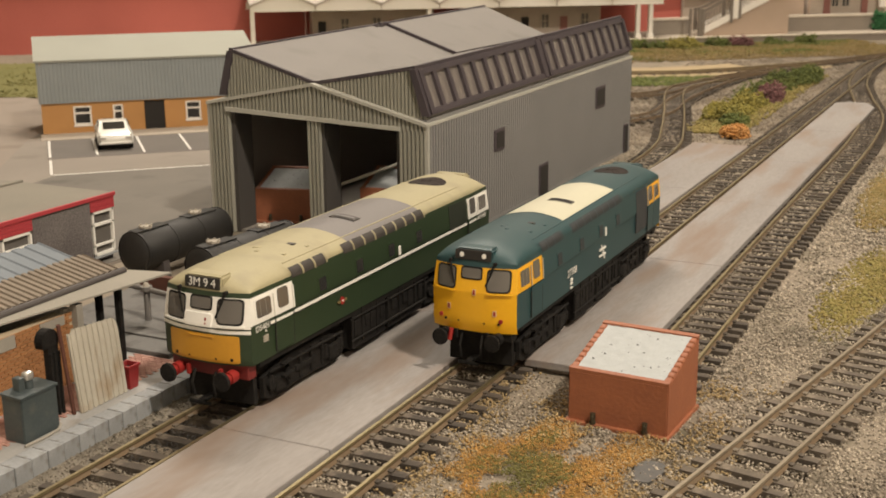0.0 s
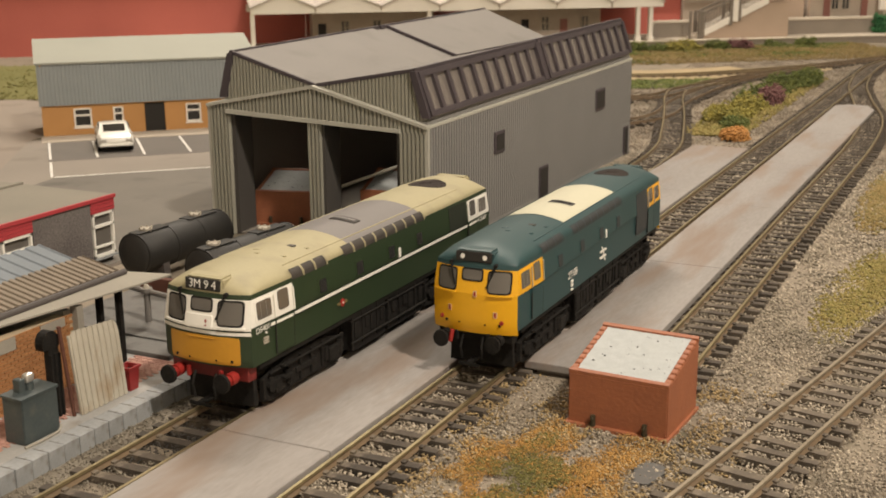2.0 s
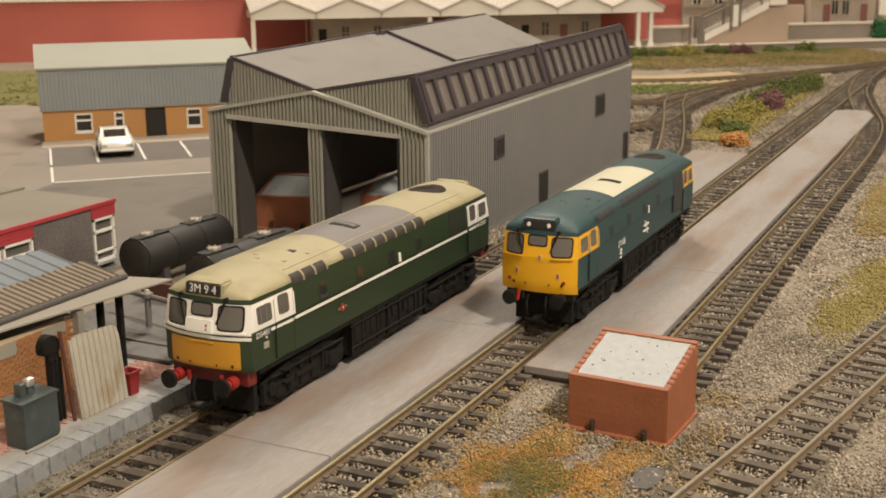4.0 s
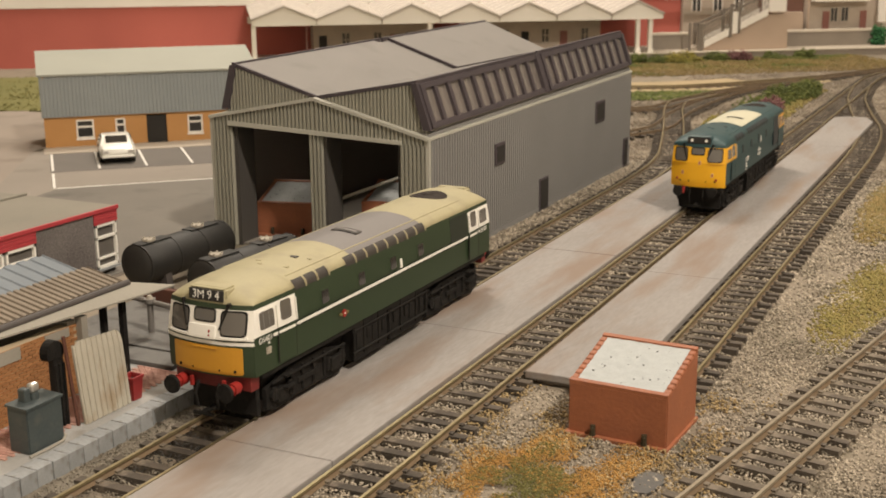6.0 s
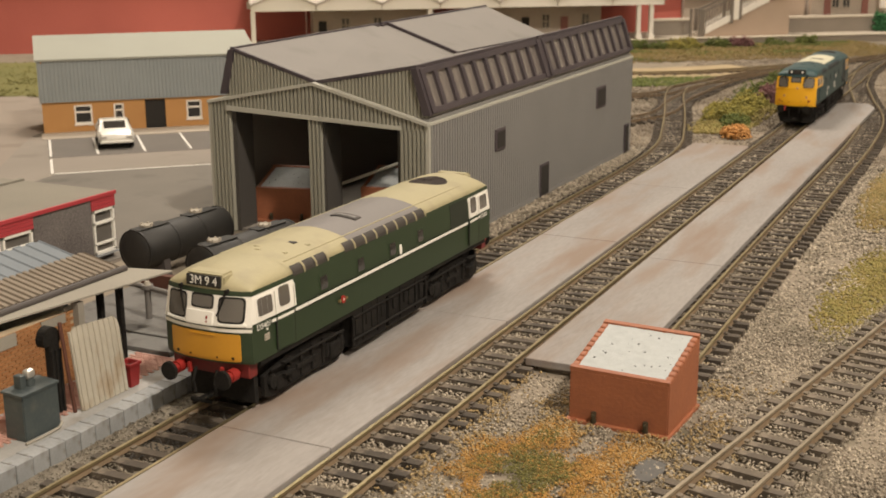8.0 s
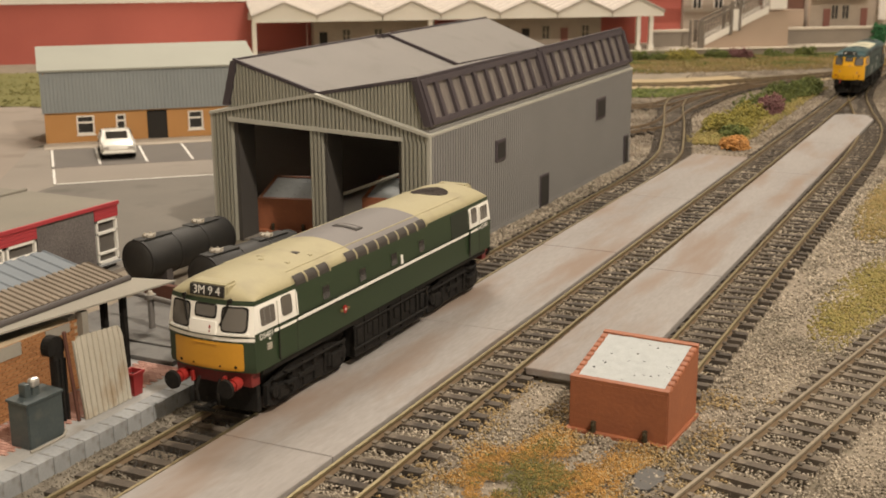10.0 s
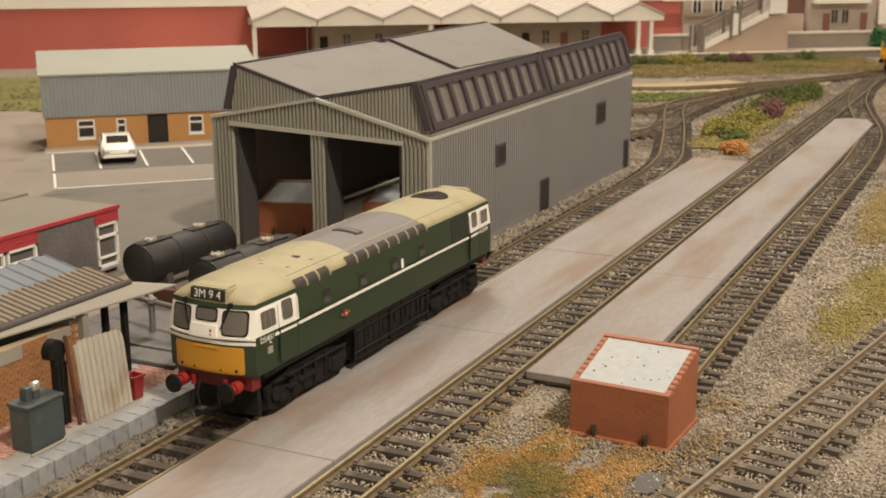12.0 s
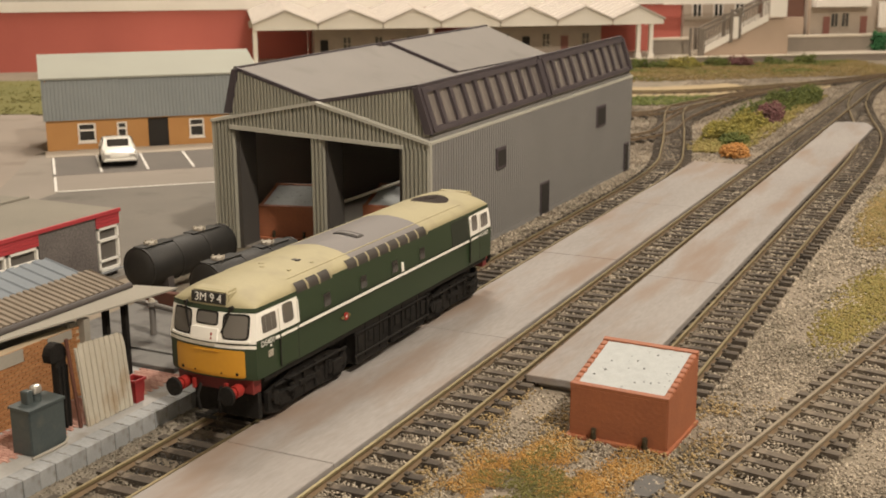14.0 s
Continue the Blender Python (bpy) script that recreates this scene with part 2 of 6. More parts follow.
M_kerbtop = mat("yard_concrete", (0.335, 0.33, 0.315), (0.245, 0.24, 0.23), 0.9, 1.0, 20, 0.3, dirt=(0.18, 0.155, 0.13), dirt_amount=0.3)
M_yarddark = mat("yard_dark_slab", (0.165, 0.16, 0.15), (0.115, 0.11, 0.104), 0.9, 1.0, 16, 0.25, dirt=(0.085, 0.078, 0.072), dirt_amount=0.3)
M_paveri = mat("red_paving_bricks", (0.42, 0.24, 0.19), (0.30, 0.15, 0.115), 0.85, 0.6, 10, 0.2, island=0.9)
M_drum = mat("drum_red", (0.26, 0.02, 0.02), (0.20, 0.017, 0.017), 0.5, 0.8, 6, 0.1)
M_pipe = mat("grey_pipe", (0.13, 0.12, 0.11), (0.18, 0.165, 0.15), 0.6, 0.8, 8, 0.1)
M_edge = mat("platform_edge_stone", (0.60, 0.54, 0.45), (0.52, 0.46, 0.38), 0.85, 1.5, 30, 0.1)
M_reddoor = mat("red_door_paint", (0.25, 0.10, 0.08), None, 0.6, 1.0, 10, 0.0)
M_housebrick = mat("house_brick", (0.17, 0.085, 0.06), (0.13, 0.065, 0.048), 0.9, 1.4, 12, 0.3)
M_bank = mat("rough_grass", (0.20, 0.145, 0.045), (0.10, 0.095, 0.03), 0.95, 3.0, 45, 0.5, dirt=(0.24, 0.17, 0.08), dirt_amount=0.3, depth=1.0)
M_turf = mat("dark_turf", (0.11, 0.115, 0.036), (0.22, 0.185, 0.052), 0.95, 1.0, 9, 0.3, island=0.9)
M_sidegrass = mat("olive_turf", (0.20, 0.175, 0.05), (0.27, 0.205, 0.07), 0.95, 1.0, 24, 0.3, island=1.0)
M_cabglass = glass_mat("cab_glass", (0.11, 0.10, 0.088), 0.1)
M_grilleb = mat("blue_grille", (0.022, 0.027, 0.03), (0.036, 0.038, 0.04), 0.7, 0.6, 8, 0.3)
M_grilleg = mat("green_grille", (0.012, 0.017, 0.010), (0.018, 0.023, 0.013), 0.7, 0.6, 8, 0.3)
M_asphaltd = mat("parking_asphalt", (0.155, 0.14, 0.125), (0.12, 0.108, 0.097), 0.92, 0.7, 40, 0.3)
M_stonefar = mat("far_ballast", (0.13, 0.105, 0.08), (0.32, 0.265, 0.20), 0.95, 0.8, 60, 0.2, island=0.8)
M_puddle = mat("grey_paint_patch", (0.045, 0.044, 0.044), (0.095, 0.088, 0.078), 0.6, 1.0, 4, 0.3)
M_balus = mat("weathered_iron", (0.20, 0.17, 0.14), (0.15, 0.125, 0.10), 0.8, 1.0, 12, 0.1)
M_crest = mat("crest_faded_gold", (0.12, 0.10, 0.035), (0.17, 0.12, 0.05), 0.6, 0.6, 2, 0.0)
M_turfy = mat("brown_turf_mix", (0.27, 0.185, 0.07), (0.17, 0.14, 0.05), 0.95, 1.0, 24, 0.3, island=1.1)
M_brownturf = mat("brown_turf", (0.25, 0.175, 0.075), (0.165, 0.125, 0.05), 0.95, 1.0, 24, 0.3, island=0.9)
M_palesand = mat("pale_sand", (0.38, 0.295, 0.175), (0.29, 0.225, 0.135), 0.95, 1.5, 30, 0.3)
M_winglass = glass_mat("office_glass", (0.12, 0.11, 0.10), 0.1)
M_orange = mat("orange_foliage", (0.50, 0.24, 0.065), (0.34, 0.17, 0.055), 0.95, 0.8, 10, 0.3, island=0.9)
M_muddy = mat("oily_fine_ballast", (0.07, 0.06, 0.047), (0.31, 0.27, 0.21), 0.9, 0.6, 22, 0.2, island=0.9)
M_oily = mat("oil_soaked_ballast", (0.012, 0.011, 0.010), (0.06, 0.052, 0.043), 0.6, 0.6, 22, 0.2, island=0.8)
M_flash = mat("faded_warning_flash", (0.62, 0.40, 0.22), (0.56, 0.36, 0.2), 0.5, 0.8, 8, 0.0)
M_dryfine = mat("dry_straw_scatter", (0.40, 0.29, 0.14), (0.23, 0.17, 0.09), 0.95, 1.0, 14, 0.3, island=0.9)
M_apron = mat("worn_dark_asphalt", (0.185, 0.168, 0.145), (0.135, 0.123, 0.107), 0.92, 0.7, 45, 0.3, dirt=(0.105, 0.095, 0.083), dirt_amount=0.25)

# ---- building helpers ----
def v3(x, y, z):
    return (x * MM, y * MM, z * MM)


def mesh_of(name, bm, material):
    me = bpy.data.meshes.new(name)
    bmesh.ops.recalc_face_normals(bm, faces=bm.faces)
    bm.to_mesh(me)
    bm.free()
    me.materials.append(material)
    return me


def thing(name, label, category, group="", kind="", at=None):
    ob = new(name)
    ob.empty_display_size = 0.005
    if at is not None:
        ob.matrix_basis = at
    return tagged(ob, label, category, group, kind)


def part(name, bm, material, parent, label="", smooth=False):
    me = mesh_of(name, bm, material)
    if smooth:
        me.shade_smooth()
    ob = new(name, me)
    ob.parent = parent
    if parent.parent is None:
        ob.matrix_parent_inverse = parent.matrix_basis.inverted()
    return tagged(ob, label)


def solid(name, bm, material, label, category, group="", kind="", at=None, smooth=False):
    """A top-level thing of one mesh."""
    me = mesh_of(name, bm, material)
    if smooth:
        me.shade_smooth()
    ob = new(name, me)
    if at is not None:
        ob.matrix_basis = at
    return tagged(ob, label, category, group, kind)


def box(x0, x1, y0, y1, z0, z1, bevel=0.0, bm=None):
    bm = bm or bmesh.new()
    tmp = bmesh.new() if bevel else bm
    vs = [tmp.verts.new(v3(x, y, z)) for x in (x0, x1) for y in (y0, y1) for z in (z0, z1)]
    for f in ((0, 1, 3, 2), (4, 6, 7, 5), (0, 4, 5, 1), (2, 3, 7, 6), (0, 2, 6, 4), (1, 5, 7, 3)):
        tmp.faces.new([vs[i] for i in f])
    if bevel:
        bmesh.ops.bevel(tmp, geom=tmp.edges[:], offset=bevel * MM, segments=2, affect="EDGES", profile=0.5)
        me = bpy.data.meshes.new("t")
        tmp.to_mesh(me)
        tmp.free()
        bm.from_mesh(me)
        bpy.data.meshes.remove(me)
    return bm


def prism(points, a0, a1, axis="y", bm=None):
    """A polygon (in x,z for axis y; y,z for axis x; x,y for axis z) pushed from a0 to a1."""
    bm = bm or bmesh.new()

    def at(p, a):
        return {"y": (p[0], a, p[1]), "x": (a, p[0], p[1]), "z": (p[0], p[1], a)}[axis]

    lo = [bm.verts.new(v3(*at(p, a0))) for p in points]
    hi = [bm.verts.new(v3(*at(p, a1))) for p in points]
    bm.faces.new(lo)
    bm.faces.new(hi[::-1])
    for i in range(len(points)):
        j = (i + 1) % len(points)
        bm.faces.new((lo[i], lo[j], hi[j], hi[i]))
    return bm


def tube(p, q, r, seg=10, r2=None, bm=None):
    bm = bm or bmesh.new()
    p, q = Vector(v3(*p)), Vector(v3(*q))
    m = Matrix.Translation((p + q) / 2) @ (q - p).to_track_quat("Z", "Y").to_matrix().to_4x4()
    bmesh.ops.create_cone(bm, cap_ends=True, segments=seg, radius1=r * MM, radius2=(r if r2 is None else r2) * MM, depth=(q - p).length, matrix=m)
    return bm


def grid(rows, bm=None, close=False):
    """A skin through rows of points in mm."""
    bm = bm or bmesh.new()
    vs = [[bm.verts.new(v3(*p)) for p in r] for r in rows]
    for a, b in zip(vs, vs[1:]):
        n = len(a)
        for i in range(n if close else n - 1):
            j = (i + 1) % n
            try:
                bm.faces.new((a[i], a[j], b[j], b[i]))
            except ValueError:
                pass
    return bm


def lettering(name, words, size, m, material, parent, label=""):
    """Words in the built-in font, standing in the local xy plane, put at the pose m."""
    cu = bpy.data.curves.new(name, "FONT")
    cu.body, cu.size, cu.align_x, cu.align_y, cu.extrude = words, size * MM, "CENTER", "CENTER", 0.04 * MM
    tmp = bpy.data.objects.new("t", cu)
    scene.collection.objects.link(tmp)
    me = bpy.data.meshes.new_from_object(tmp.evaluated_get(bpy.context.evaluated_depsgraph_get()))
    bpy.data.objects.remove(tmp)
    me.transform(m)
    me.materials.clear()
    me.materials.append(material)
    ob = new(name, me)
    ob.parent = parent
    return tagged(ob, label)


def wavy(length, pitch, depth):
    """Corner points of trapezoid ribs along a length."""
    pts, s = [], 0.0
    while s < length - 0.01:
        for a, d in ((0.0, 0.0), (0.3, 0.0), (0.38, depth), (0.92, depth)):
            if s + a * pitch < length:
                pts.append((s + a * pitch, d))
        s += pitch
    pts.append((length, 0.0))
    return pts


def debris(name, places, size, material, label, category, flat=0.7, faces="octa", parent=None):
    """Many small lumps in one mesh; places is an n x 3 array in mm."""
    n = len(places)
    rng = np.random.default_rng(len(name) * 7 + n)
    base = np.array([[1, 0, 0], [-1, 0, 0], [0, 1, 0], [0, -1, 0], [0, 0, 1], [0, 0, -1]], float)
    tri = np.array([[0, 2, 4], [2, 1, 4], [1, 3, 4], [3, 0, 4], [2, 0, 5], [1, 2, 5], [3, 1, 5], [0, 3, 5]])
    v = base[None] * (size[0] + (size[1] - size[0]) * rng.random((n, 1, 1))) * (0.6 + 0.8 * rng.random((n, 6, 1)))
    a = rng.random(n) * 6.283
    b = (rng.random(n) - 0.5) * 1.6
    x, y, z = v[..., 0], v[..., 1], v[..., 2] * flat
    y, z = y * np.cos(b)[:, None] - z * np.sin(b)[:, None], y * np.sin(b)[:, None] + z * np.cos(b)[:, None]
    x, y = x * np.cos(a)[:, None] - y * np.sin(a)[:, None], x * np.sin(a)[:, None] + y * np.cos(a)[:, None]
    v = (np.stack([x, y, z], -1) + places[:, None, :]) * MM
    f = (tri[None] + 6 * np.arange(n)[:, None, None]).reshape(-1, 3)
    me = bpy.data.meshes.new(name)
    me.vertices.add(n * 6)
    me.vertices.foreach_set("co", v.ravel())
    me.loops.add(f.size)
    me.loops.foreach_set("vertex_index", f.ravel().astype(np.int32))
    me.polygons.add(len(f))
    me.polygons.foreach_set("loop_start", (np.arange(len(f)) * 3).astype(np.int32))
    me.update(calc_edges=True)
    me.materials.append(material)
    ob = new(name, me)
    ob.parent = parent
    return tagged(ob, label, category, kind="stuff")


# ---- room, baseboard and ground ----
def room():
    bm = bmesh.new()
    box(-2400, 2000, -1600, 2900, -960, -900, bm=bm)
    solid("floor", bm, M_floor, "brown carpet of the room under the layout", "floor", kind="structure")
    for i, (x0, x1, y0, y1) in enumerate(((-2500, -2400, -1700, 3000), (2000, 2100, -1700, 3000), (-2400, 2000, -1700, -1600), (-2400, 2000, 2900, 3000))):
        solid("wall_%d" % (i + 1), box(x0, x1, y0, y1, -960, 1500), M_roomwall, "plain painted wall of the room", "wall", kind="structure")
    solid("ceiling", box(-2500, 2100, -1700, 3000, 1500, 1560), M_roomwall, "plain painted room ceiling", "ceiling", kind="structure")
    solid("baseboard", box(-1500, 700, -400, 2050, -40, -1.5), M_platwall, "wooden baseboard that carries the layout", "board", kind="structure")


def ground_height(x, y):
    return 0.9 + 0.7 * noise.noise((x * 0.012, y * 0.012, 0.3)) + 0.25 * noise.noise((x * 0.09, y * 0.09, 1.7))


def ground():
    xs = np.concatenate([np.arange(-1500, -240, 45), np.arange(-240, 260, 8), np.arange(260, 701, 40)])
    ys = np.concatenate([np.arange(-400, -120, 40), np.arange(-120, 420, 8), np.arange(420, 1000, 20), np.arange(1000, 2051, 50)])
    bm = grid([[(x, y, ground_height(x, y)) for x in xs] for y in ys])
    solid("ground", bm, M_earth, "brown earth and fine ballast ground of the layout", "ground", kind="structure", smooth=True)


room()
ground()


# ---- railway tracks ----
TRACKS = []


def line(*pts):
    """Even points, 4 mm apart, on a smooth curve through a few plan points."""
    p = [Vector((*a, 0)) for a in pts]
    p = [p[0] * 2 - p[1]] + p + [p[-1] * 2 - p[-2]]
    out = []
    for i in range(1, len(p) - 2):
        n = max(2, int((p[i + 1] - p[i]).length / 4))
        for k in range(n):
            t = k / n
            a, b, c, d = p[i - 1:i + 3]
            out.append(0.5 * (2 * b + (c - a) * t + (2 * a - 5 * b + 4 * c - d) * t * t + (3 * b - a - 3 * c + d) * t * t * t))
    out.append(p[-2])
    return out


def arc_line(x0, y0, y1, radius, sweep):
    """Straight from (x0, y0) to y1, then bending right."""
    pts = [Vector((x0, y, 0)) for y in np.arange(y0, y1, 4.0)]
    n = int(radius * radians(sweep) / 4)
    for k in range(n + 1):
        a = radians(sweep) * k / n
        pts.append(Vector((x0 + radius * (1 - math.cos(a)), y1 + radius * math.sin(a), 0)))
    return pts


def sweep(pts, off, w0, z0, w1, z1, bm):
    rows = []
    for i, p in enumerate(pts):
        d = (pts[min(i + 1, len(pts) - 1)] - pts[max(i - 1, 0)]).normalized()
        n = Vector((d.y, -d.x, 0))
        rows.append([tuple(p + n * (off + s)) [:2] + (z,) for s, z in ((-w0, z0), (-w1, z1), (w1, z1), (w0, z0))])
    grid(rows, bm, close=True)


def sleeper_mesh(material):
    bm = box(-1.75, 1.75, -15.5, 15.5, 0.3, 3.3)
    for s in (-1, 1):
        for d in (-1.35, 1.35):
            y = s * 8.7 + d
            box(-1.0, 1.0, y - 0.75, y + 0.75, 3.3, 4.0, bm=bm)
    return mesh_of("sleeper", bm, material)


SLEEPER, DUSTY_SLEEPER = sleeper_mesh(M_sleeper), sleeper_mesh(M_dusty)


def rail_track(pts, label, pitch=9.6, head=None, tie=None):
    t = thing("rail_track", label, "railway track", kind="", at=pose(*(pts[0] * MM)))
    inv = t.matrix_basis.inverted()
    for s in (-1, 1):
        bm = bmesh.new()
        sweep(pts, s * 8.7, 1.1, 3.2, 0.45, 4.1, bm)
        sweep(pts, s * 8.7, 0.4, 4.0, 0.4, 4.9, bm)
        r = part("rail", bm, M_rail_side, t)
        bm = bmesh.new()
        sweep(pts, s * 8.7, 0.62, 4.75, 0.52, 5.5, bm)
        part("rail_head", bm, head or M_rail, r, {M_rail_side: "rusty brown rail top", M_worn: "dull grey-brown rail top"}.get(head, "worn brassy rail top"))
    run, k = 0.0, 0
    for a, b in zip(pts, pts[1:]):
        run += (b - a).length
        if run >= pitch:
            run -= pitch
            d = (b - a).normalized()
            k += 1
            ob = new("sleeper", tie or SLEEPER)
            ob.parent = t
            ob.matrix_parent_inverse = inv
            ob.matrix_basis = pose(b.x * MM, b.y * MM, random.uniform(-0.1, 0.1) * MM, 0, 0, math.degrees(math.atan2(d.y, d.x)) + random.uniform(-1.2, 1.2))
    TRACKS.append(pts)
    return t


rail_track(line((-61.4, -150), (-61.4, 100), (-61.4, 300), (-61.4, 470), (-68, 560), (-86, 640), (-112, 740), (-142, 850), (-150, 915), (-128, 990)),
           "shed-side siding of dark sleepers with brassy rails")
rail_track(arc_line(0, -150, 1190, 438, 60), "long straight siding between two concrete walkways")
rail_track(line((59.7, 80), (59.7, 200), (59.7, 400), (59.7, 620), (52, 760), (30, 880), (10, 1000), (1, 1110)), "siding beside the long walkway that joins the main line")
rail_track(line((65, -160), (97, 0), (136, 200), (175, 400), (205, 560)), "running line of dusty brown sleepers laid at an angle", head=M_worn, tie=DUSTY_SLEEPER)
rail_track(line((-260, 520), (-190, 600), (-122, 700), (-128, 830), (-120, 1000), (-82, 1138), (-34, 1252), (25, 1370), (110, 1480)), "far running line that curves behind the shed", head=M_rail_side)
rail_track(line((-420, 700), (-290, 770), (-171, 830), (-150, 905), (-132, 1000), (-95, 1110)), "curved far line with dark sleepers", head=M_rail_side)
rail_track(line((-700, 860), (-420, 950), (-229, 1015), (-147, 1080), (-60, 1200)), "far line with pale sleepers along the grass bank", pitch=13)

bm = bmesh.new()
sweep(line((-700, 860), (-420, 950), (-229, 1015), (-147, 1080), (-60, 1200)), 0, 23, 0.8, 19, 2.9, bm)
solid("trackbed", bm, M_palesand, "pale sandy trackbed under the far line", "trackbed", kind="structure")
bm = bmesh.new()
sweep(line((-700, 860), (-420, 950), (-229, 1015), (-147, 1080), (-112, 1122)), -44, 21, 0.8, 19, 3.0, bm)
solid("sand_path", bm, M_palesand, "pale sandy path behind the far line", "path", kind="structure")


# ---- concrete walkways between the tracks ----
def walkway(x0, x1, cuts, label, tip=0.0):
    t = thing("walkway", label, "walkway", at=pose((x0 + x1) / 2 * MM, cuts[0] * MM, 1 * MM))
    for i, (a, b) in enumerate(zip(cuts, cuts[1:])):
        a, b = a + (0.25 if i else 0), b - 0.25
        if tip and i == len(cuts) - 2:
            pts = [(x0, a), (x1, a), (x1, b - tip), (x1 - 9, b), (x0 + 11, b + 2), (x0, b - 8)]
        else:
            pts = [(x0, a), (x1, a), (x1, b), (x0, b)]
        bm = prism(pts, 3.2, 6.0 + random.uniform(-0.12, 0.12), "z")
        bmesh.ops.bevel(bm, geom=bm.edges[:], offset=0.25 * MM, segments=1, affect="EDGES")
        part("slab", bm, M_walkway, t)
    part("footing", box(x0 + 2.5, x1 - 2.5, cuts[0] + 3, cuts[-1] - 12, 0.2, 3.3), M_platwall, t, "dark packing under the slabs")
    return t


walkway(-51.2, -11.0, (-150, -13.5, 121.5, 262, 405, 572), "weathered grey concrete walkway stained with brown rust")
walkway(11.8, 47.5, (85, 239, 378, 520, 662, 842), "long weathered concrete walkway with a pointed end", tip=26)


# ---- corrugated engine shed ----
def ribbed(p, q, low, high, pitch=2.05, depth=1.0, thick=2.0, name="wall", material=None, parent=None, label=""):
    """A ribbed sheet over the plan line p to q; its ribs stand out to the right of that line; low and high give z along it (0 to 1)."""
    p, q = Vector((*p, 0)), Vector((*q, 0))
    d = (q - p).normalized()
    n = Vector((d.y, -d.x, 0))
    length = (q - p).length
    prof = wavy(length, pitch, depth)
    lo, hi = [], []
    for s, e in prof:
        c = p + d * s + n * e
        lo.append((c.x, c.y, low(s / length)))
        hi.append((c.x, c.y, high(s / length)))
    for s in (length, 0.0):
        c = p + d * s - n * thick
        lo.append((c.x, c.y, low(s / length)))
        hi.append((c.x, c.y, high(s / length)))
    bm = grid([lo, hi], close=True)
    return part(name, bm, material, parent, label)


XR, XL, YF, YB, EAVE, EAVE_L, APEX, XM = -94.5, -224.0, 219.0, 548.0, 65.0, 69.6, 82.0, -159.0


def gable(x):
    low = EAVE if x > XM else EAVE_L
    return low + (APEX - low) * (1 - abs(x - XM) / (XR - XM if x > XM else XM - XL))


def engine_shed():
    t = thing("engine_shed", "grey corrugated two-road engine shed with an inward-sloping roof", "engine shed", at=pose(XM * MM, 380 * MM, 1 * MM))
    c = lambda v: (lambda s: v)
    lin = lambda a, b: (lambda s: a + (b - a) * s)
    head = lambda x: 66.6 - 4.2 * (x + 212) / 104      # the sagging head of the openings
    # front: three piers and the gable over two openings
    for a, b in ((XL, -211.0), (-163.2, -155.2), (-110.0, XR)):
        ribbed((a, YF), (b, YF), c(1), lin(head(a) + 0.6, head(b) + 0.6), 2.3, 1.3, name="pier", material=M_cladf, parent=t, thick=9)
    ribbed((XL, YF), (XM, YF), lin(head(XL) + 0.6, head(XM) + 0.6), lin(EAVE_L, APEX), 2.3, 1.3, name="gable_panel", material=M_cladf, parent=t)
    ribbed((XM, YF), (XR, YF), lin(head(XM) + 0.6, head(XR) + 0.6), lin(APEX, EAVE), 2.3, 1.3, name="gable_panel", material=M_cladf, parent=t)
    part("lintel", prism([(-212.5, head(-212.5)), (-108.5, head(-108.5)), (-108.5, head(-108.5) + 1.9), (-212.5, head(-212.5) + 2.3)], YF - 2.2, YF + 1.5, "y"), M_trim, t, "pale strip over the openings")
    for a, b in ((XL - 0.8, XM), (XM, XR + 0.8)):
        za, zb = (EAVE_L, APEX) if a < XM - 1 else (APEX, EAVE)
        bm = prism([(a, za), (b, zb), (b, zb + 1.6), (a, za + 1.6)], YF - 2.2, YF + 2.4, "y")
        part("bargeboard", bm, M_trim, t)
    part("corner_post", box(XR - 1.2, XR + 0.9, YF - 1.0, YF + 1.2, 1, EAVE), M_trim, t)
    part("corner_post", box(XL - 0.9, XL + 1.2, YF - 1.0, YF + 1.2, 1, EAVE_L), M_trim, t)
    # jambs inside the openings; their dark colour stands in for shade
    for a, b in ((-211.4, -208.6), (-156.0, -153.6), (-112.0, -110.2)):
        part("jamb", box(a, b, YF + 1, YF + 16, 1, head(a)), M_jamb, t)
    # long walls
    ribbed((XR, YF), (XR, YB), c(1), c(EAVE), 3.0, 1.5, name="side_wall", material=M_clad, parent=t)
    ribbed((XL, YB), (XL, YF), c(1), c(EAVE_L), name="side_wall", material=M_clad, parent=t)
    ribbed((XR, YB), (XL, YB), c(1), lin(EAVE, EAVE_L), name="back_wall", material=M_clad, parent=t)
    part("inner_lining", box(XL + 2.2, XR - 2.2, YB - 6, YB - 3, 1, EAVE), M_inner, t, "dark sheet for the shade inside face of the back wall")
    part("inner_lining", box(XL + 2.2, XL + 3.2, YF + 18, YB - 6, 1, EAVE), M_inner, t)
    part("inner_lining", box(XR - 3.2, XR - 2.2, YF + 18, YB - 6, 1, EAVE), M_inner, t)
    part("shed_floor", box(XL + 2.2, XR - 2.2, YF + 2, YB - 6, 0.2, 2.0), M_inner, t, "oily dark floor")
    # eave gutter, plinth
    part("gutter", box(XR - 2.5, XR + 1.3, YF - 1, YB + 1, EAVE, EAVE + 1.7, 0.3), M_trim, t)
    part("gutter", box(XL - 1.3, XL + 2.5, YF - 1, YB + 1, EAVE_L, EAVE_L + 1.7, 0.3), M_trim, t)
    part("eave_ledge", box(XR - 8, XR - 0.2, YF + 1, YB, EAVE + 1.7, EAVE + 3.5, 0.3), M_clad, t)
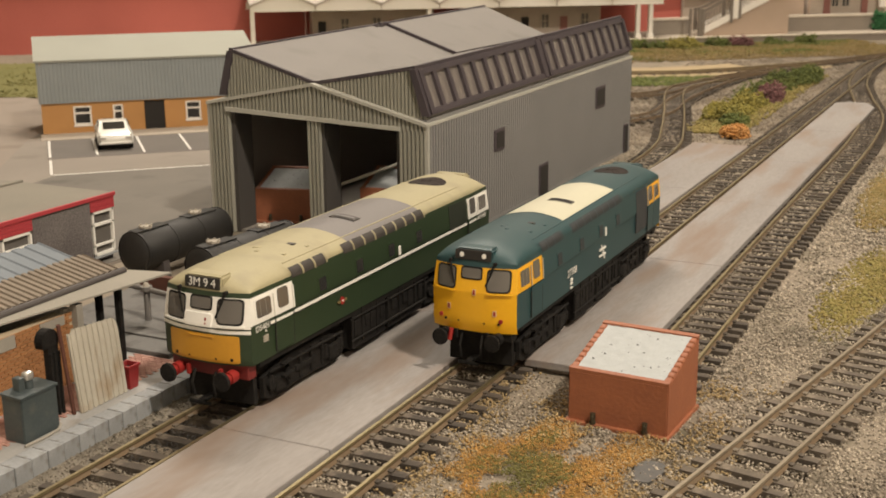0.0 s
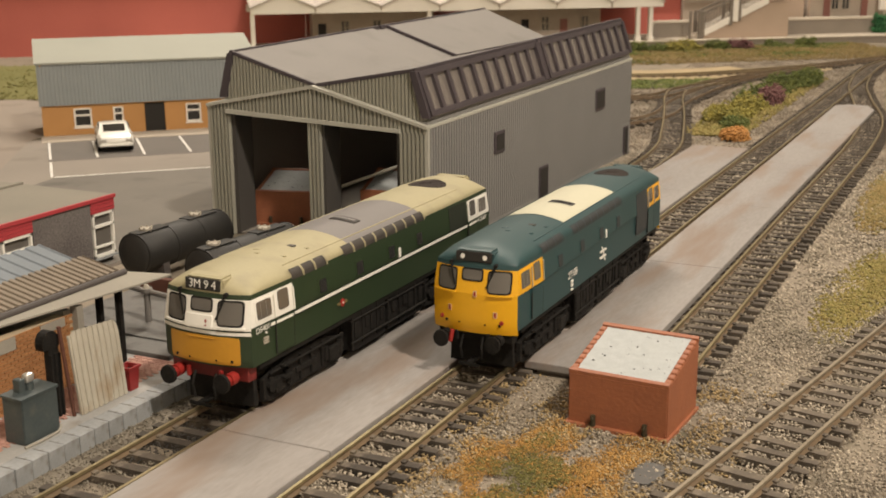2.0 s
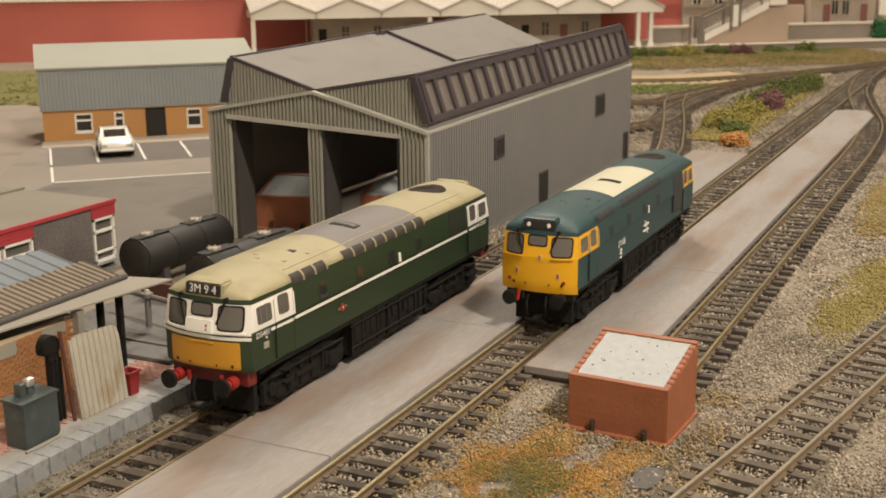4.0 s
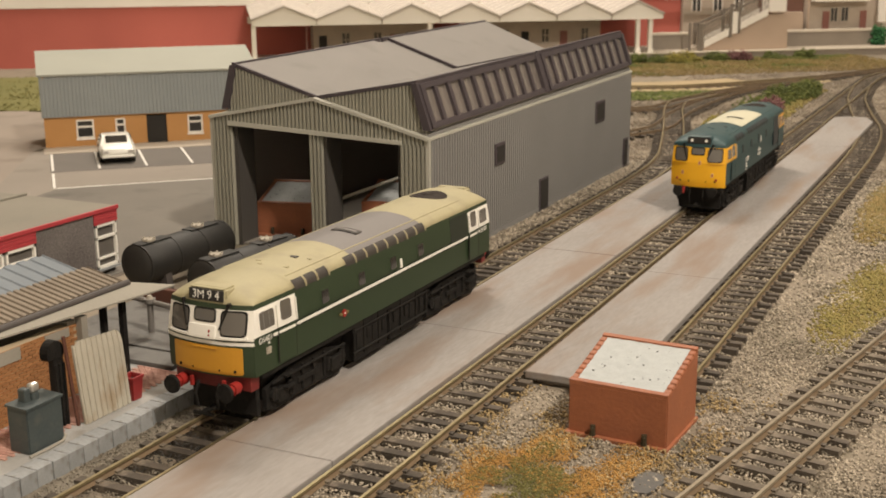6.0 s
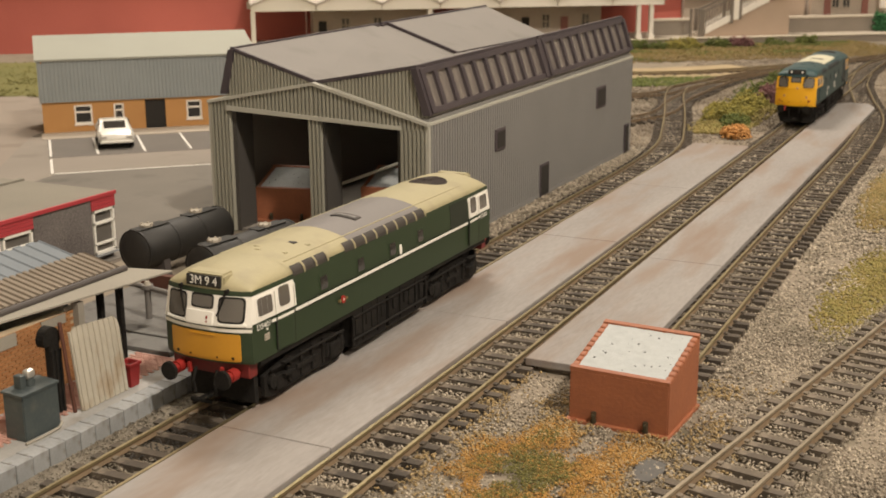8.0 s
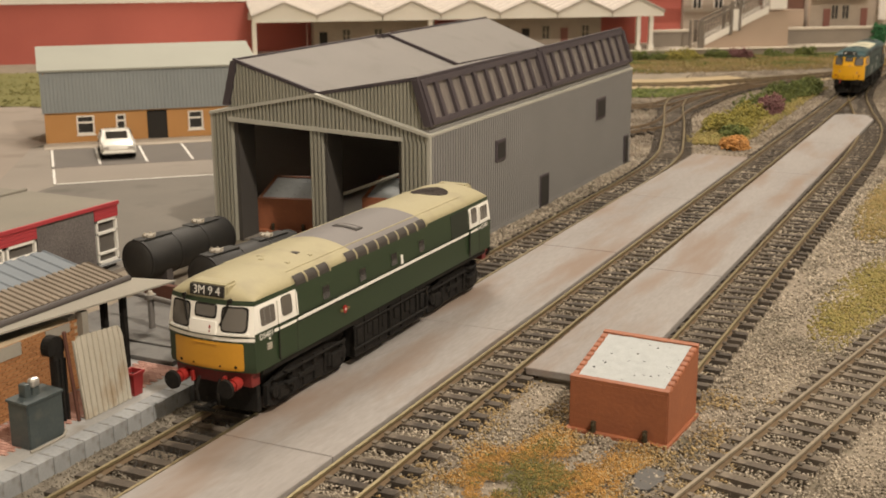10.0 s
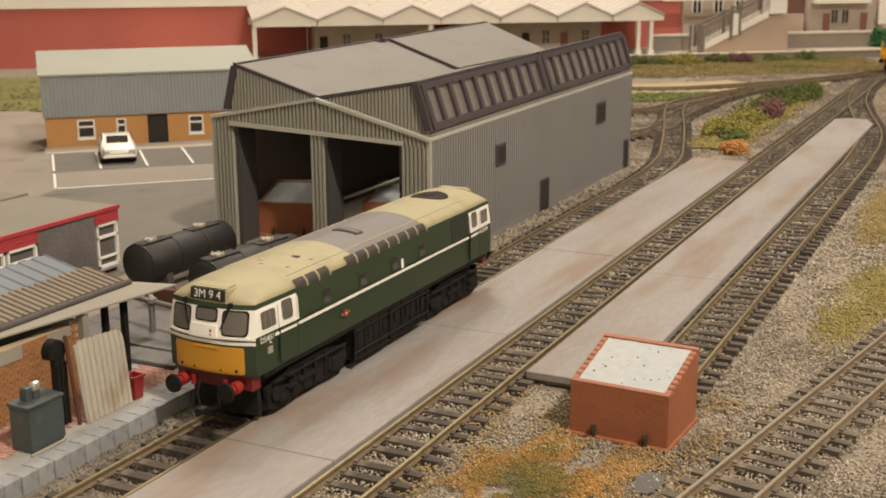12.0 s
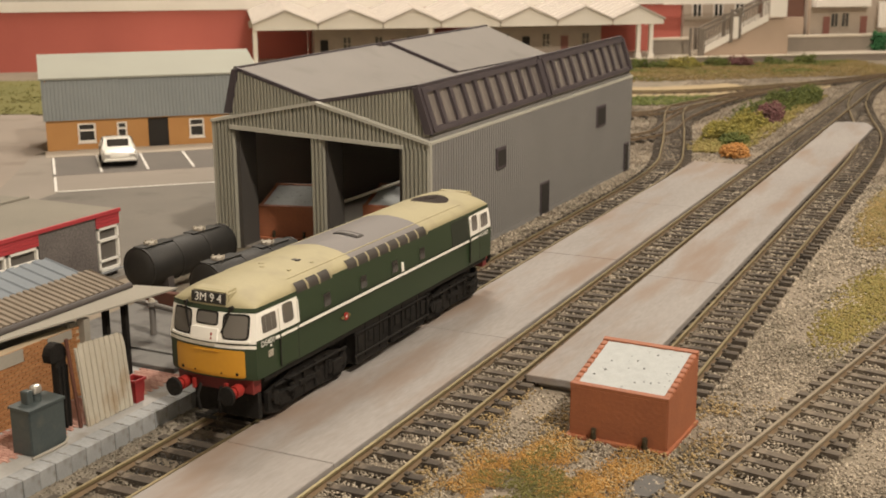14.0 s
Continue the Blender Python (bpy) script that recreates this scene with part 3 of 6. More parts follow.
    part("eave_ledge", box(XR - 8, XR - 0.9, YF + 2, YB - 1, EAVE + 3.5, EAVE + 5.6, 0.4), M_roof, t)
    part("plinth", box(XR, XR + 1.6, YF, YB, 0.5, 3.2), M_clad, t)
    # two raised bays, each with a roof that falls to a middle valley
    zv = 82.2
    for y0, y1, g0, g1 in ((YF + 2.5, 371.0, YF + 2.5, 378.5), (390.0, YB - 2, 383.0, YB - 2)):
        for s, xt, xb in ((-1, -209.6, -216.0), (1, -102.4, -94.8)):
            top = 97.4 if s < 0 else 92.2
            pts = [(xt, top), (XM, zv), (XM, zv + 1.2), (xt, top + 1.2)]
            part("roof_sheet", prism(pts, y0, y1, "y"), M_roof, t, "pale grey roof sheet")
            if y0 < 300:
                part("valley_sheet", prism([(x, z - 1.4) for x, z in pts], y1 + 0.3, 389.0, "y"), M_roof, t)
            pts = [(xt + s * 1.0, top + 0.2), (XM, zv + 0.2), (XM, zv + 2.0), (xt + s * 1.0, top + 2.0)]
            part("roof_edge", prism(pts, y0 - 1.2, y0 + 0.6, "y"), M_roofedge, t)
            pts = [(xt + s * 0.8, top - 1), (xt - s * 1.0, top - 1), (xt - s * 1.0, top + 1.8), (xt + s * 0.8, top + 1.8)]
            part("ridge_cap", prism(pts, g0 - 1, g1, "y"), M_roofedge, t)
            # ribbed end triangles
            for ye in (y0, y1 - 2.5):
                a, b = ((xb + 0.6, ye), (XM, ye)) if s < 0 else ((XM, ye), (xb - 0.6, ye))
                zb0 = (EAVE if s > 0 else EAVE_L) + 5.5

                def zhi(u, a=a, b=b, s=s, xt=xt, xb=xb, top=top, zb0=zb0):
                    x = a[0] + (b[0] - a[0]) * u
                    if s * x > s * xt:
                        return top + (zb0 - top) * (x - xt) / (xb - xt)
                    return zv + (top - zv) * (x - XM) / (xt - XM)

                zlo = (lambda f: (lambda u: f(u)))(lambda u, a=a, b=b: gable(a[0] + (b[0] - a[0]) * u))
                ribbed(a, b, zlo, lambda u, z=zhi, w=zlo: max(z(u), w(u) + 0.05), name="end_panel", material=M_cladf, parent=t)
            # leaning glazed side
            zb = (EAVE if s > 0 else EAVE_L) + 5.5
            sky = part("skylight", prism([(xb, zb), (xt, top), (xt - s * 1.2, top), (xb - s * 1.2, zb)], g0, g1, "y"), M_skyglass, t, "grey leaning skylight glass")
            sky.visible_shadow = False

            def bar(ya, yb, f0, f1, out=1.0):
                xa, za, xc, zc = xb + (xt - xb) * f0, zb + (top - zb) * f0, xb + (xt - xb) * f1, zb + (top - zb) * f1
                return prism([(xa + s * out, za + 0.3), (xc + s * out, zc + 0.3), (xc, zc), (xa, za)], ya, yb, "y")

            part("bottom_rail", bar(g0, g1, 0.0, 0.12, 1.8), M_roofedge, sky)
            part("top_rail", bar(g0, g1, 0.88, 1.0, 1.8), M_roofedge, sky)
            part("end_frame", prism([(xb + s * 1.6, zb - 0.4), (xt + s * 1.6, top + 0.6), (xt - s * 1.8, top + 0.6), (xb - s * 2.6, zb - 0.4)], g0 - 2.4, g0 + 0.6, "y"), M_roofedge, sky)
            n = 10
            for k in range(n + 1):
                y = g0 + (g1 - g0 - 4.0) * k / n
                part("glazing_bar", bar(y, y + (4.2 if k in (0, n) else 3.6), 0.02, 0.99, 2.4 if k in (0, n) else 1.6), M_roofedge, sky)
    # windows and doors of the long side
    for y0, y1, z0, z1 in ((297.5, 311, 39.5, 51.5), (467, 486, 40, 54)):
        w = part("window", box(XR - 0.5, XR + 2.3, y0, y1, z0, z1, 0.5), M_roofedge, t, "small dark framed window")
        part("pane", box(XR + 2.2, XR + 2.5, y0 + 1.6, y1 - 1.6, z0 + 1.6, z1 - 1.6), M_door, w)
    for y0, y1, z1 in ((365, 379.5, 20.5), (532, 541, 21)):
        w = part("door", box(XR - 0.5, XR + 2.2, y0, y1, 1, z1, 0.3), M_roofedge, t, "dark steel side door")
        part("door_panel", box(XR + 2.1, XR + 2.4, y0 + 1.2, y1 - 1.2, 2, z1 - 1.2), M_door, w)
    part("crane_rail", tube((-164.9, 250, 24.3), (-127.6, 250, 38.8), 0.9), M_trim, t, "pale handrail inside the shed")
    # the kit stands a little out of true: it rises towards its far end
    for ob in t.children_recursive:
        for v in ob.data.vertices:
            v.co.z *= 1 + 0.05 * min(1, abs(v.co.x / MM - XM) / 50) * (v.co.y / MM - YF) / (YB - YF)
    return t


engine_shed()


# ---- terracotta bins with sloping grey tops ----
def sand_bin(at, label):
    t = thing("sand_bin", label, "bin", group="sand bins")
    w, d, zf, zb = 33.5, 30.5, 18.3, 25.5
    bm = prism([(0, 0), (d, 0), (d, zb), (0, zf)], 0, w, "x")
    bmesh.ops.bevel(bm, geom=bm.edges[:], offset=0.35 * MM, segments=2, affect="EDGES")
    part("body", bm, M_terra, t)
    part("base_flange", box(-0.9, w + 0.9, -1.6, d + 0.6, 0, 1.6, 0.35), M_terra, t)
    slope = lambda y: zf + (zb - zf) * y / d
    for x0, x1, y0, y1 in ((0, w, 0, 1.6), (0, w, d - 1.7, d)):
        bm = prism([(y0, slope(y0) - 0.3), (y1, slope(y1) - 0.3), (y1, slope(y1) + 0.9), (y0, slope(y0) + 0.9)], x0, x1, "x")
        part("rim", bm, M_terra, t)
    for x0 in (0.0, w - 2.2):
        for k in range(9):
            y0 = 1.7 + k * 3.0
            bm = prism([(y0, slope(y0) - 0.3), (y0 + 2.5, slope(y0 + 2.5) - 0.3), (y0 + 2.5, slope(y0 + 2.5) + 0.75), (y0, slope(y0) + 0.75)], x0, x0 + 2.2, "x")
            bmesh.ops.bevel(bm, geom=bm.edges[:], offset=0.3 * MM, segments=1, affect="EDGES")
            part("rim_block", bm, M_terra, t)
    rows = [[(x, y, slope(y) + 0.35 + 0.25 * noise.noise((x * 0.4, y * 0.4, 3.0))) for x in np.linspace(2, w - 2, 26)] for y in np.linspace(1.4, d - 1.5, 26)]
    part("sand_fill", grid(rows), M_sand, t, "pale grey speckled sand", smooth=True)
    rng = np.random.default_rng(4)
    pl = np.stack([rng.uniform(3, w - 3, 26), rng.uniform(2.5, d - 3, 26)], 1)
    bits = debris("dark_specks", np.column_stack([pl, slope(pl[:, 1]) + 0.35]), (0.15, 0.55), M_speck, "", "", parent=t)
    for x in (9.0, 26.5):
        b = tube((x, -1.0, 1.6), (x, -1.0, 5.2), 0.9, 8)
        tube((x, -1.0, 4.2), (x + 0.2, -2.4, 4.6), 0.5, 6, bm=b)
        tube((x - 1.0, -1.2, 2.2), (x + 1.0, -1.2, 2.2), 0.45, 6, bm=b)
        part("tap", b, M_brass, t, "small blackened outlet tap")
    t.matrix_basis = at
    return t


bin_1 = sand_bin(pose(42.0 * MM, 48.5 * MM, 0.6 * MM, 0, 0, -3.0), "terracotta wedge-shaped bin filled with pale grey sand")
tagged(copy_thing(bin_1, pose(-211 * MM, 238 * MM, 2 * MM, 0, 0, 14)), "brown bin with grey top inside the shed")
tagged(copy_thing(bin_1, pose(-158 * MM, 262 * MM, 2 * MM, 0, 0, 10)), "brown bin with grey top deep in the shed")


# ---- diesel locomotives ----
HALF = 95.5          # from the middle to the nose
CANT, TOP, SOLE, WAIST = 42.0, 47.9, 18.5, 31.5


def wide(z):
    if z <= 31:
        return 17.5
    if z <= CANT:
        return 17.5 - 0.9 * ((z - 31) / (CANT - 31)) ** 1.3
    f = min((z - CANT) / (TOP - CANT), 1.0)
    return 16.6 * max(0.0, 1 - f ** 2.1) ** 0.62


def nose(x, z):
    """How far the front lies behind the foremost plane."""
    y = 3.4 * (abs(x) / 17.5) ** 2.4
    if z > WAIST:
        y += (min(z, CANT) - WAIST) * 0.20
    if z < 20:
        y += (20 - z) * 0.25
    return y


def cap(z0, z1, end, nz=8, nx=17, out=0.0):
    rows = []
    for i in range(nz + 1):
        z = z0 + (z1 - z0) * i / nz
        w = wide(z) + out
        rows.append([(w * (2 * k / (nx - 1) - 1), end * (HALF - nose(w * (2 * k / (nx - 1) - 1), z) + out), z) for k in range(nx)])
    return rows


def skin(z0, z1, y0, y1, nz=6, bm=None, out=0.0):
    """Both body sides between two heights; y None runs to the nose."""
    bm = bm or bmesh.new()
    for s in (-1, 1):
        rows = []
        for i in range(nz + 1):
            z = z0 + (z1 - z0) * i / nz
            w = wide(z) + out
            e = HALF - nose(w, z)
            rows.append([(s * w, a, z) for a in ((-e if y0 is None else y0), (e if y1 is None else y1))])
        grid(rows, bm)
    return bm


def roof_z(x):
    return CANT + (TOP - CANT) * max(0.0, 1 - (abs(x) / 16.6) ** (1 / 0.62)) ** (1 / 2.1)


def roof_end(end, inner):
    """The roof from a rounded dome over the cab to the cross line y = inner."""
    xs = [16.6 * math.sin(math.pi * (k / 28 - 0.5)) for k in range(29)]
    rows = []
    for d in (0, 0.25, 0.6, 1.1, 1.8, 2.7, 3.8, 5.2, 7.0, 9.2, 12.0, 15.0, 17.0, None):
        row = []
        for x in xs:
            f = min((15.0 if d is None else d) / 15.0, 1.0)
            rise = (1 - (1 - f) ** 2.6) ** 0.55
            y = inner if d is None else end * (HALF - nose(x, CANT) - d)
            row.append((x, y, CANT + (roof_z(x) - CANT) * rise))
        rows.append(row)
    return grid(rows)


def roof_skin(y0, y1, n=26, out=0.0):
    cols = []
    for k in range(n + 1):
        a = math.pi * k / n
        z = CANT + (TOP - CANT + out) * math.sin(a) ** 0.8 if 0 < k < n else CANT
        w = (wide(min(z, TOP)) + out) * (1 if k < n / 2 else -1)
        if k == n // 2:
            w = 0.0
        e = HALF - nose(w, min(z, TOP))
        cols.append(((w, -e if y0 is None else y0, z), (w, e if y1 is None else y1, z)))
    ys = np.linspace(0, 1, 12)
    return grid([[(a[0], a[1] + (b[1] - a[1]) * f, a[2]) for a, b in cols] for f in ys])


def crown(y0, y1, half=13.4, out=0.2):
    """The upper part of the roof skin, a little proud of it."""
    top = [(half * k / 10, y, roof_z(abs(half * k / 10)) + out - (0.5 if abs(k) == 10 else 0)) for y in (0,) for k in range(-10, 11)]
    return grid([[(x, y0 + (y1 - y0) * f, z) for x, _, z in top] for f in np.linspace(0, 1, 12)])


def rounded(s, t, n=7.0):
    r = (abs(s) ** n + abs(t) ** n) ** (1 / n)
    return 1.0 if r == 0 else max(abs(s), abs(t)) / r


def ladder(n):
    """Even steps from -1 to 1 with the ends doubled, for a rim."""
    return [(-1.0, True)] + [(2 * k / n - 1, False) for k in range(n + 1)] + [(1.0, True)]


def front_patch(x0, x1, z0, z1, end, out, n=10, hard=7.0, deep=0.5):
    """A rounded panel that follows the cab front, with a rim that goes back into it."""
    rows = []
    for t, e1 in ladder(n):
        r = []
        for s, e2 in ladder(n):
            g = rounded(s, t, hard)
            x, z = (x0 + x1) / 2 + s * g * (x1 - x0) / 2, (z0 + z1) / 2 + t * g * (z1 - z0) / 2
            r.append((x, end * (HALF - nose(x, z) + out - (deep if e1 or e2 else 0.0)), z))
        rows.append(r)
    return grid(rows)


def side_patch(y0, y1, z0, z1, s, out, n=6, hard=7.0, deep=0.5):
    rows = []
    for t, e1 in ladder(n):
        r = []
        for a, e2 in ladder(n):
            g = rounded(a, t, hard)
            y, z = (y0 + y1) / 2 + a * g * (y1 - y0) / 2, (z0 + z1) / 2 + t * g * (z1 - z0) / 2
            r.append((s * (wide(z) + out - (deep if e1 or e2 else 0.0)), y, z))
        rows.append(r)
    return grid(rows)


def bogie(t, yc, red):
    b = part("bogie", box(-12.5, 12.5, yc - 24, yc + 24, 6.5, 10.5, 0.4), M_black, t, "black bogie frame")
    for s in (-1, 1):
        bm = prism([(yc - 25, 4.2), (yc - 21, 2.6), (yc - 13, 2.6), (yc - 8, 3.4), (yc + 8, 3.4), (yc + 13, 2.6), (yc + 21, 2.6), (yc + 25, 4.2),
                    (yc + 25, 11.0), (yc + 12, 14.5), (yc - 12, 14.5), (yc - 25, 11.0)], s * 12.6, s * 14.2, "x")
        part("side_frame", bm, M_black, b)
        for y in (yc - 17, yc + 17):
            bm = box(min(s * 14.0, s * 15.8), max(s * 14.0, s * 15.8), y - 3.0, y + 3.0, 4.6, 9.8, 0.5)
            part("axle_box", bm, M_black, b)
            for dy in (-4.6, 4.6):
                part("spring", tube((s * 14.8, y + dy, 6.0), (s * 14.8, y + dy, 11.0), 1.0, 8), M_black, b)
        for dy in (-10.5, -3.5, 3.5, 10.5):
            bm = tube((s * 14.6, yc + dy, 4.4), (s * 14.6, yc + dy, 13.4), 0.55, 6)
            box(min(s * 14.1, s * 15.2), max(s * 14.1, s * 15.2), yc + dy - 1.0, yc + dy + 1.0, 10.6, 12.2, bm=bm)
            part("brake_rod", bm, M_black, b)
        part("step_bar", tube((s * 15.6, yc - 23, 12.6), (s * 15.6, yc + 23, 12.6), 0.5, 6), M_black, b)
        for dy in (-21.5, 21.5):
            part("brake_cylinder", tube((s * 14.4, yc + dy, 8.2), (s * 15.6, yc + dy, 8.2), 2.1, 12), M_black, b)
        part("brake_hanger", box(min(s * 14.1, s * 15.0), max(s * 14.1, s * 15.0), yc - 6.5, yc + 6.5, 7.2, 9.2, 0.3), M_black, b)
    for y in (yc - 17, yc + 17):
        for s in (-1, 1):
            bm = tube((s * 6.9, y, 7.05), (s * 9.6, y, 7.05), 7.05, 28)
            tube((s * 6.5, y, 7.05), (s * 6.95, y, 7.05), 7.7, 28, bm=bm)
            part("wheel", bm, M_wheel, b)
        part("axle", tube((-7, y, 7.05), (7, y, 7.05), 1.2, 8), M_wheel, b)


def end_gear(t, end, red):
    """Buffer beam, buffers, hoses and coupling at one end."""
    y = lambda d: end * (HALF - d)
    ya, yb = sorted((y(3.6), y(8.0)))
    part("buffer_beam", box(-15.5, 15.5, ya, yb, 13.2, 18.7, 0.4), M_beam if red is M_red else red, t)
    for s in (-1, 1):
        bm = tube((s * 10.9, y(3), 15.0), (s * 10.9, y(-4.2), 15.0), 1.5, 14)
        tube((s * 10.9, y(2), 15.0), (s * 10.9, y(-1.0), 15.0), 2.1, 14, bm=bm)
        sh = part("buffer_shank", bm, red, t)
        bm = tube((s * 10.9, y(-4.0), 15.0), (s * 10.9, y(-5.0), 15.0), 3.15, 28, r2=3.0)
        part("buffer_head", bm, M_black, sh, "round black buffer head")
        part("lamp_bracket", box(min(s * 6.0, s * 7.2), max(s * 6.0, s * 7.2), *sorted((y(1.5), y(0.2))), 13.6, 17.0, 0.2), red, t)
        bm = bmesh.new()
        tube((s * 4.2, y(1.2), 15.5), (s * 4.2, y(-0.6), 11.5), 0.5, 8, bm=bm)
        tube((s * 4.2, y(-0.6), 11.5), (s * 4.0, y(0.2), 7.0), 0.5, 8, bm=bm)
        part("brake_hose", bm, M_black, t)
    part("guard_plate", box(-13.0, 13.0, *sorted((y(9.0), y(11.0))), 2.6, 13.2, 0.3), M_black, t)
    bm = box(-1.2, 1.2, *sorted((y(5), y(-2.0))), 5.6, 6.8, 0.3)
    box(-4.2, 4.2, *sorted((y(-2.0), y(-2.6))), 5.2, 6.6, 0.25, bm=bm)
    part("coupling", bm, M_black, t, "wide black coupling loop")


def locomotive(scheme, label):
    g = scheme == "green"
    t = thing("diesel_locomotive", label, "locomotive", group="diesel locomotives")
    body, roof, mid, band, nose_col = ((M_green, M_cream, M_grey, M_white, M_amber) if g else (M_blue, M_blue, M_bluew, M_yellow, M_yellow))
    # lower body, then window band, then roof
    b = part("lower_body", skin(SOLE, WAIST, None, None), body, t, smooth=True)
    part("upper_body", skin(WAIST, CANT, -68.0, 68.4), body, t, smooth=True)
    part("floor_plate", box(-16.8, 16.8, -HALF + 5, HALF - 5, SOLE + 0.1, SOLE + 0.9), M_black, t)
    cabs = []
    for e in (-1, 1):
        part("cab_front", grid(cap(SOLE if g else SOLE - 1.7, WAIST, e)), body if g else nose_col, t, smooth=True)
        y0, y1 = (None, -68.0) if e < 0 else (68.4, None)
        bm = skin(WAIST, CANT - 1.6, y0, y1)
        grid(cap(WAIST, CANT - 1.6, e), bm)
        c = part("cab_window_band", bm, band, t, "white cab window surround" if g else "yellow cab window surround", smooth=True)
        cabs.append(c)
        bm = skin(CANT - 1.6, CANT, y0, y1, 2)
        grid(cap(CANT - 1.6, CANT, e, 2), bm)
        part("cantrail", bm, body, t, smooth=True)
    ya, yb = (-29.0, 26.0) if g else (-34.5, 30.0)
    part("roof", roof_end(-1, ya), roof, t, smooth=True)
    part("roof_panel", roof_skin(ya, yb) if g else crown(ya, yb), mid, t, "plain grey roof panel" if g else "cream white translucent roof panel", smooth=True)
    if not g:
        part("roof_shoulder", roof_skin(ya, yb), body, t, smooth=True)
    part("roof", roof_end(1, yb), roof, t, smooth=True)
    for y in (-69, -42, ya, yb, 70):
        bm = roof_skin(y - 0.2, y + 0.2, out=0.12)
        part("roof_seam", bm, mid if g and y in (ya, yb) else roof, t)
    # roof fan, hatch and small vents
    rows = [[(r * math.cos(a), 64.5 + r * math.sin(a), roof_z(r * math.cos(a)) + (0.1 if r < 8.3 else -0.2)) for a in np.linspace(0, 2 * math.pi, 41)[:-1]] for r in (0.3, 2, 4, 6, 8, 8.2, 8.4)]
    fan = part("roof_fan", grid(rows, close=True), M_fan, t, "dark round fan grille")
    part("fan_hub", tube((0, 64.5, TOP), (0, 64.5, TOP + 0.3), 1.3, 16), M_fan, fan)
    for k in range(12):
        a = k * math.pi / 6
        p = [(r * math.cos(a), 64.5 + r * math.sin(a), roof_z(r * math.cos(a)) + 0.14) for r in (1.2, 8.0)]
        part("fan_bar", tube(p[0], p[1], 0.12, 5), M_fan, fan)
    over = lambda x0, x1, y0, y1, up: grid([[(x0, y, roof_z(x0) - 0.3)] + [(x, y, roof_z(x) + up) for x in np.linspace(x0, x1, 9)] + [(x1, y, roof_z(x1) - 0.3)] for y in (y0, y1)])
    hatch = part("exhaust_port", over(-3.0, 7.6, -11.4, -6.6, 0.42), M_grille, t, "dark raised exhaust port")
    part("exhaust_slot", over(-2.0, 6.6, -9.9, -8.1, 0.55), M_grey if g else M_black, hatch)
    for x, y, r in ((5.0, -50, 1.6), (8.5, -60.5, 1.2), (-2.0, -60, 1.3), (9.5, -47.5, 1.0), (1.0, -64.5, 0.8)):
        z = roof_z(abs(x) + r * 0.6)
        part("roof_vent", box(x - r, x + r, y - r * 0.7, y + r * 0.7, z - 1.2, z + 0.3, 0.2), M_grille if y == -50 else roof, t)
    for s in (-1, 1):
        part("roof_rib", box(min(s * 12.4, s * 12.9), max(s * 12.4, s * 12.9), -67, 68, roof_z(12.6) - 0.8, roof_z(12.6) + 0.14, 0.1), roof, t)
    # waist stripe
    if g:
        for e in (-1, 1):
            part("waist_band", grid(cap(WAIST - 0.75, WAIST + 0.2, e, 2, 25, out=0.16)), M_white, t, smooth=True)
            part("waist_band", grid(cap(WAIST - 2.4, WAIST - 1.25, e, 2, 25, out=0.14)), M_white, t, smooth=True)
        for s in (-1, 1):
            part("waist_stripe", side_patch(-68, 67.6, WAIST - 2.0, WAIST - 1.05, s, 0.12, hard=60, deep=0.3), M_white, t)
            for ya2, yb2 in ((-81.6, -79.4), (-78.6, -69.2), (69.4, 77.6), (79.0, 80.4)):
                part("waist_stripe", side_patch(ya2, yb2, WAIST - 2.0, WAIST - 1.05, s, 0.24, hard=60, deep=0.3), M_white, t)
    # cab windows, wipers and doors
    for c, e in zip(cabs, (-1, 1)):
        for x0, x1, z0, z1 in ((-15.3, -6.6, 31.9, 40.2), (-4.6, 4.3, 35.9, 40.5), (6.1, 15.3, 31.9, 40.2)):
            f = part("window_rubber", front_patch(x0, x1, z0, z1, e, 0.18), M_black, c, "black rubber window seal")
            part("windscreen", front_patch(x0 + 0.55, x1 - 0.55, z0 + 0.55, z1 - 0.55, e, 0.3), M_cabglass, c)
        for x0 in (-9.5, 9.0):
            k = 2.2 if x0 < 0 else -3.2
            bm = tube((x0, e * (HALF - nose(x0, 41.8) + 0.7), 41.8), (x0 + k * 0.45, e * (HALF - nose(x0, 38) + 1.0), 38.4), 0.42, 6)
            tube((x0 + k * 0.2, e * (HALF - nose(x0, 40) + 0.9), 39.6), (x0 + k, e * (HALF - nose(x0, 34) + 0.75), 34.0), 0.3, 6, bm=bm)
            tube((x0, e * (HALF - nose(x0, 42) - 0.6), 41.9), (x0, e * (HALF - nose(x0, 42) + 1.0), 41.9), 0.75, 8, bm=bm)
            part("wiper", bm, M_black, c)
        for x0, x1 in ((-16.0, -6.6), (6.6, 16.0)):
            part("window_sill", front_patch(x0, x1, 31.2, 31.8, e, 0.75, hard=30, deep=0.9), band, c)
        for s in (-1, 1):
            a, b2 = (-89.3, -79.8) if e < 0 else (79.4, 89.2)
            part("window_rubber", side_patch(a, b2, 32.4, 39.6, s, 0.16, hard=14), M_white if g else band, c)
            part("side_window", side_patch(a + 0.8, b2 - 0.9, 33.2, 39.0, s, 0.26, hard=14), M_cabglass, c)
            for q in (0.3, 0.62):
                part("window_bar", side_patch(a + (b2 - a) * q - 0.12, a + (b2 - a) * q + 0.12, 33.6, 39.2, s, 0.3, hard=40), M_grey, c)
            a, b2 = (-78.8, -69.0) if e < 0 else (69.0, 78.8)
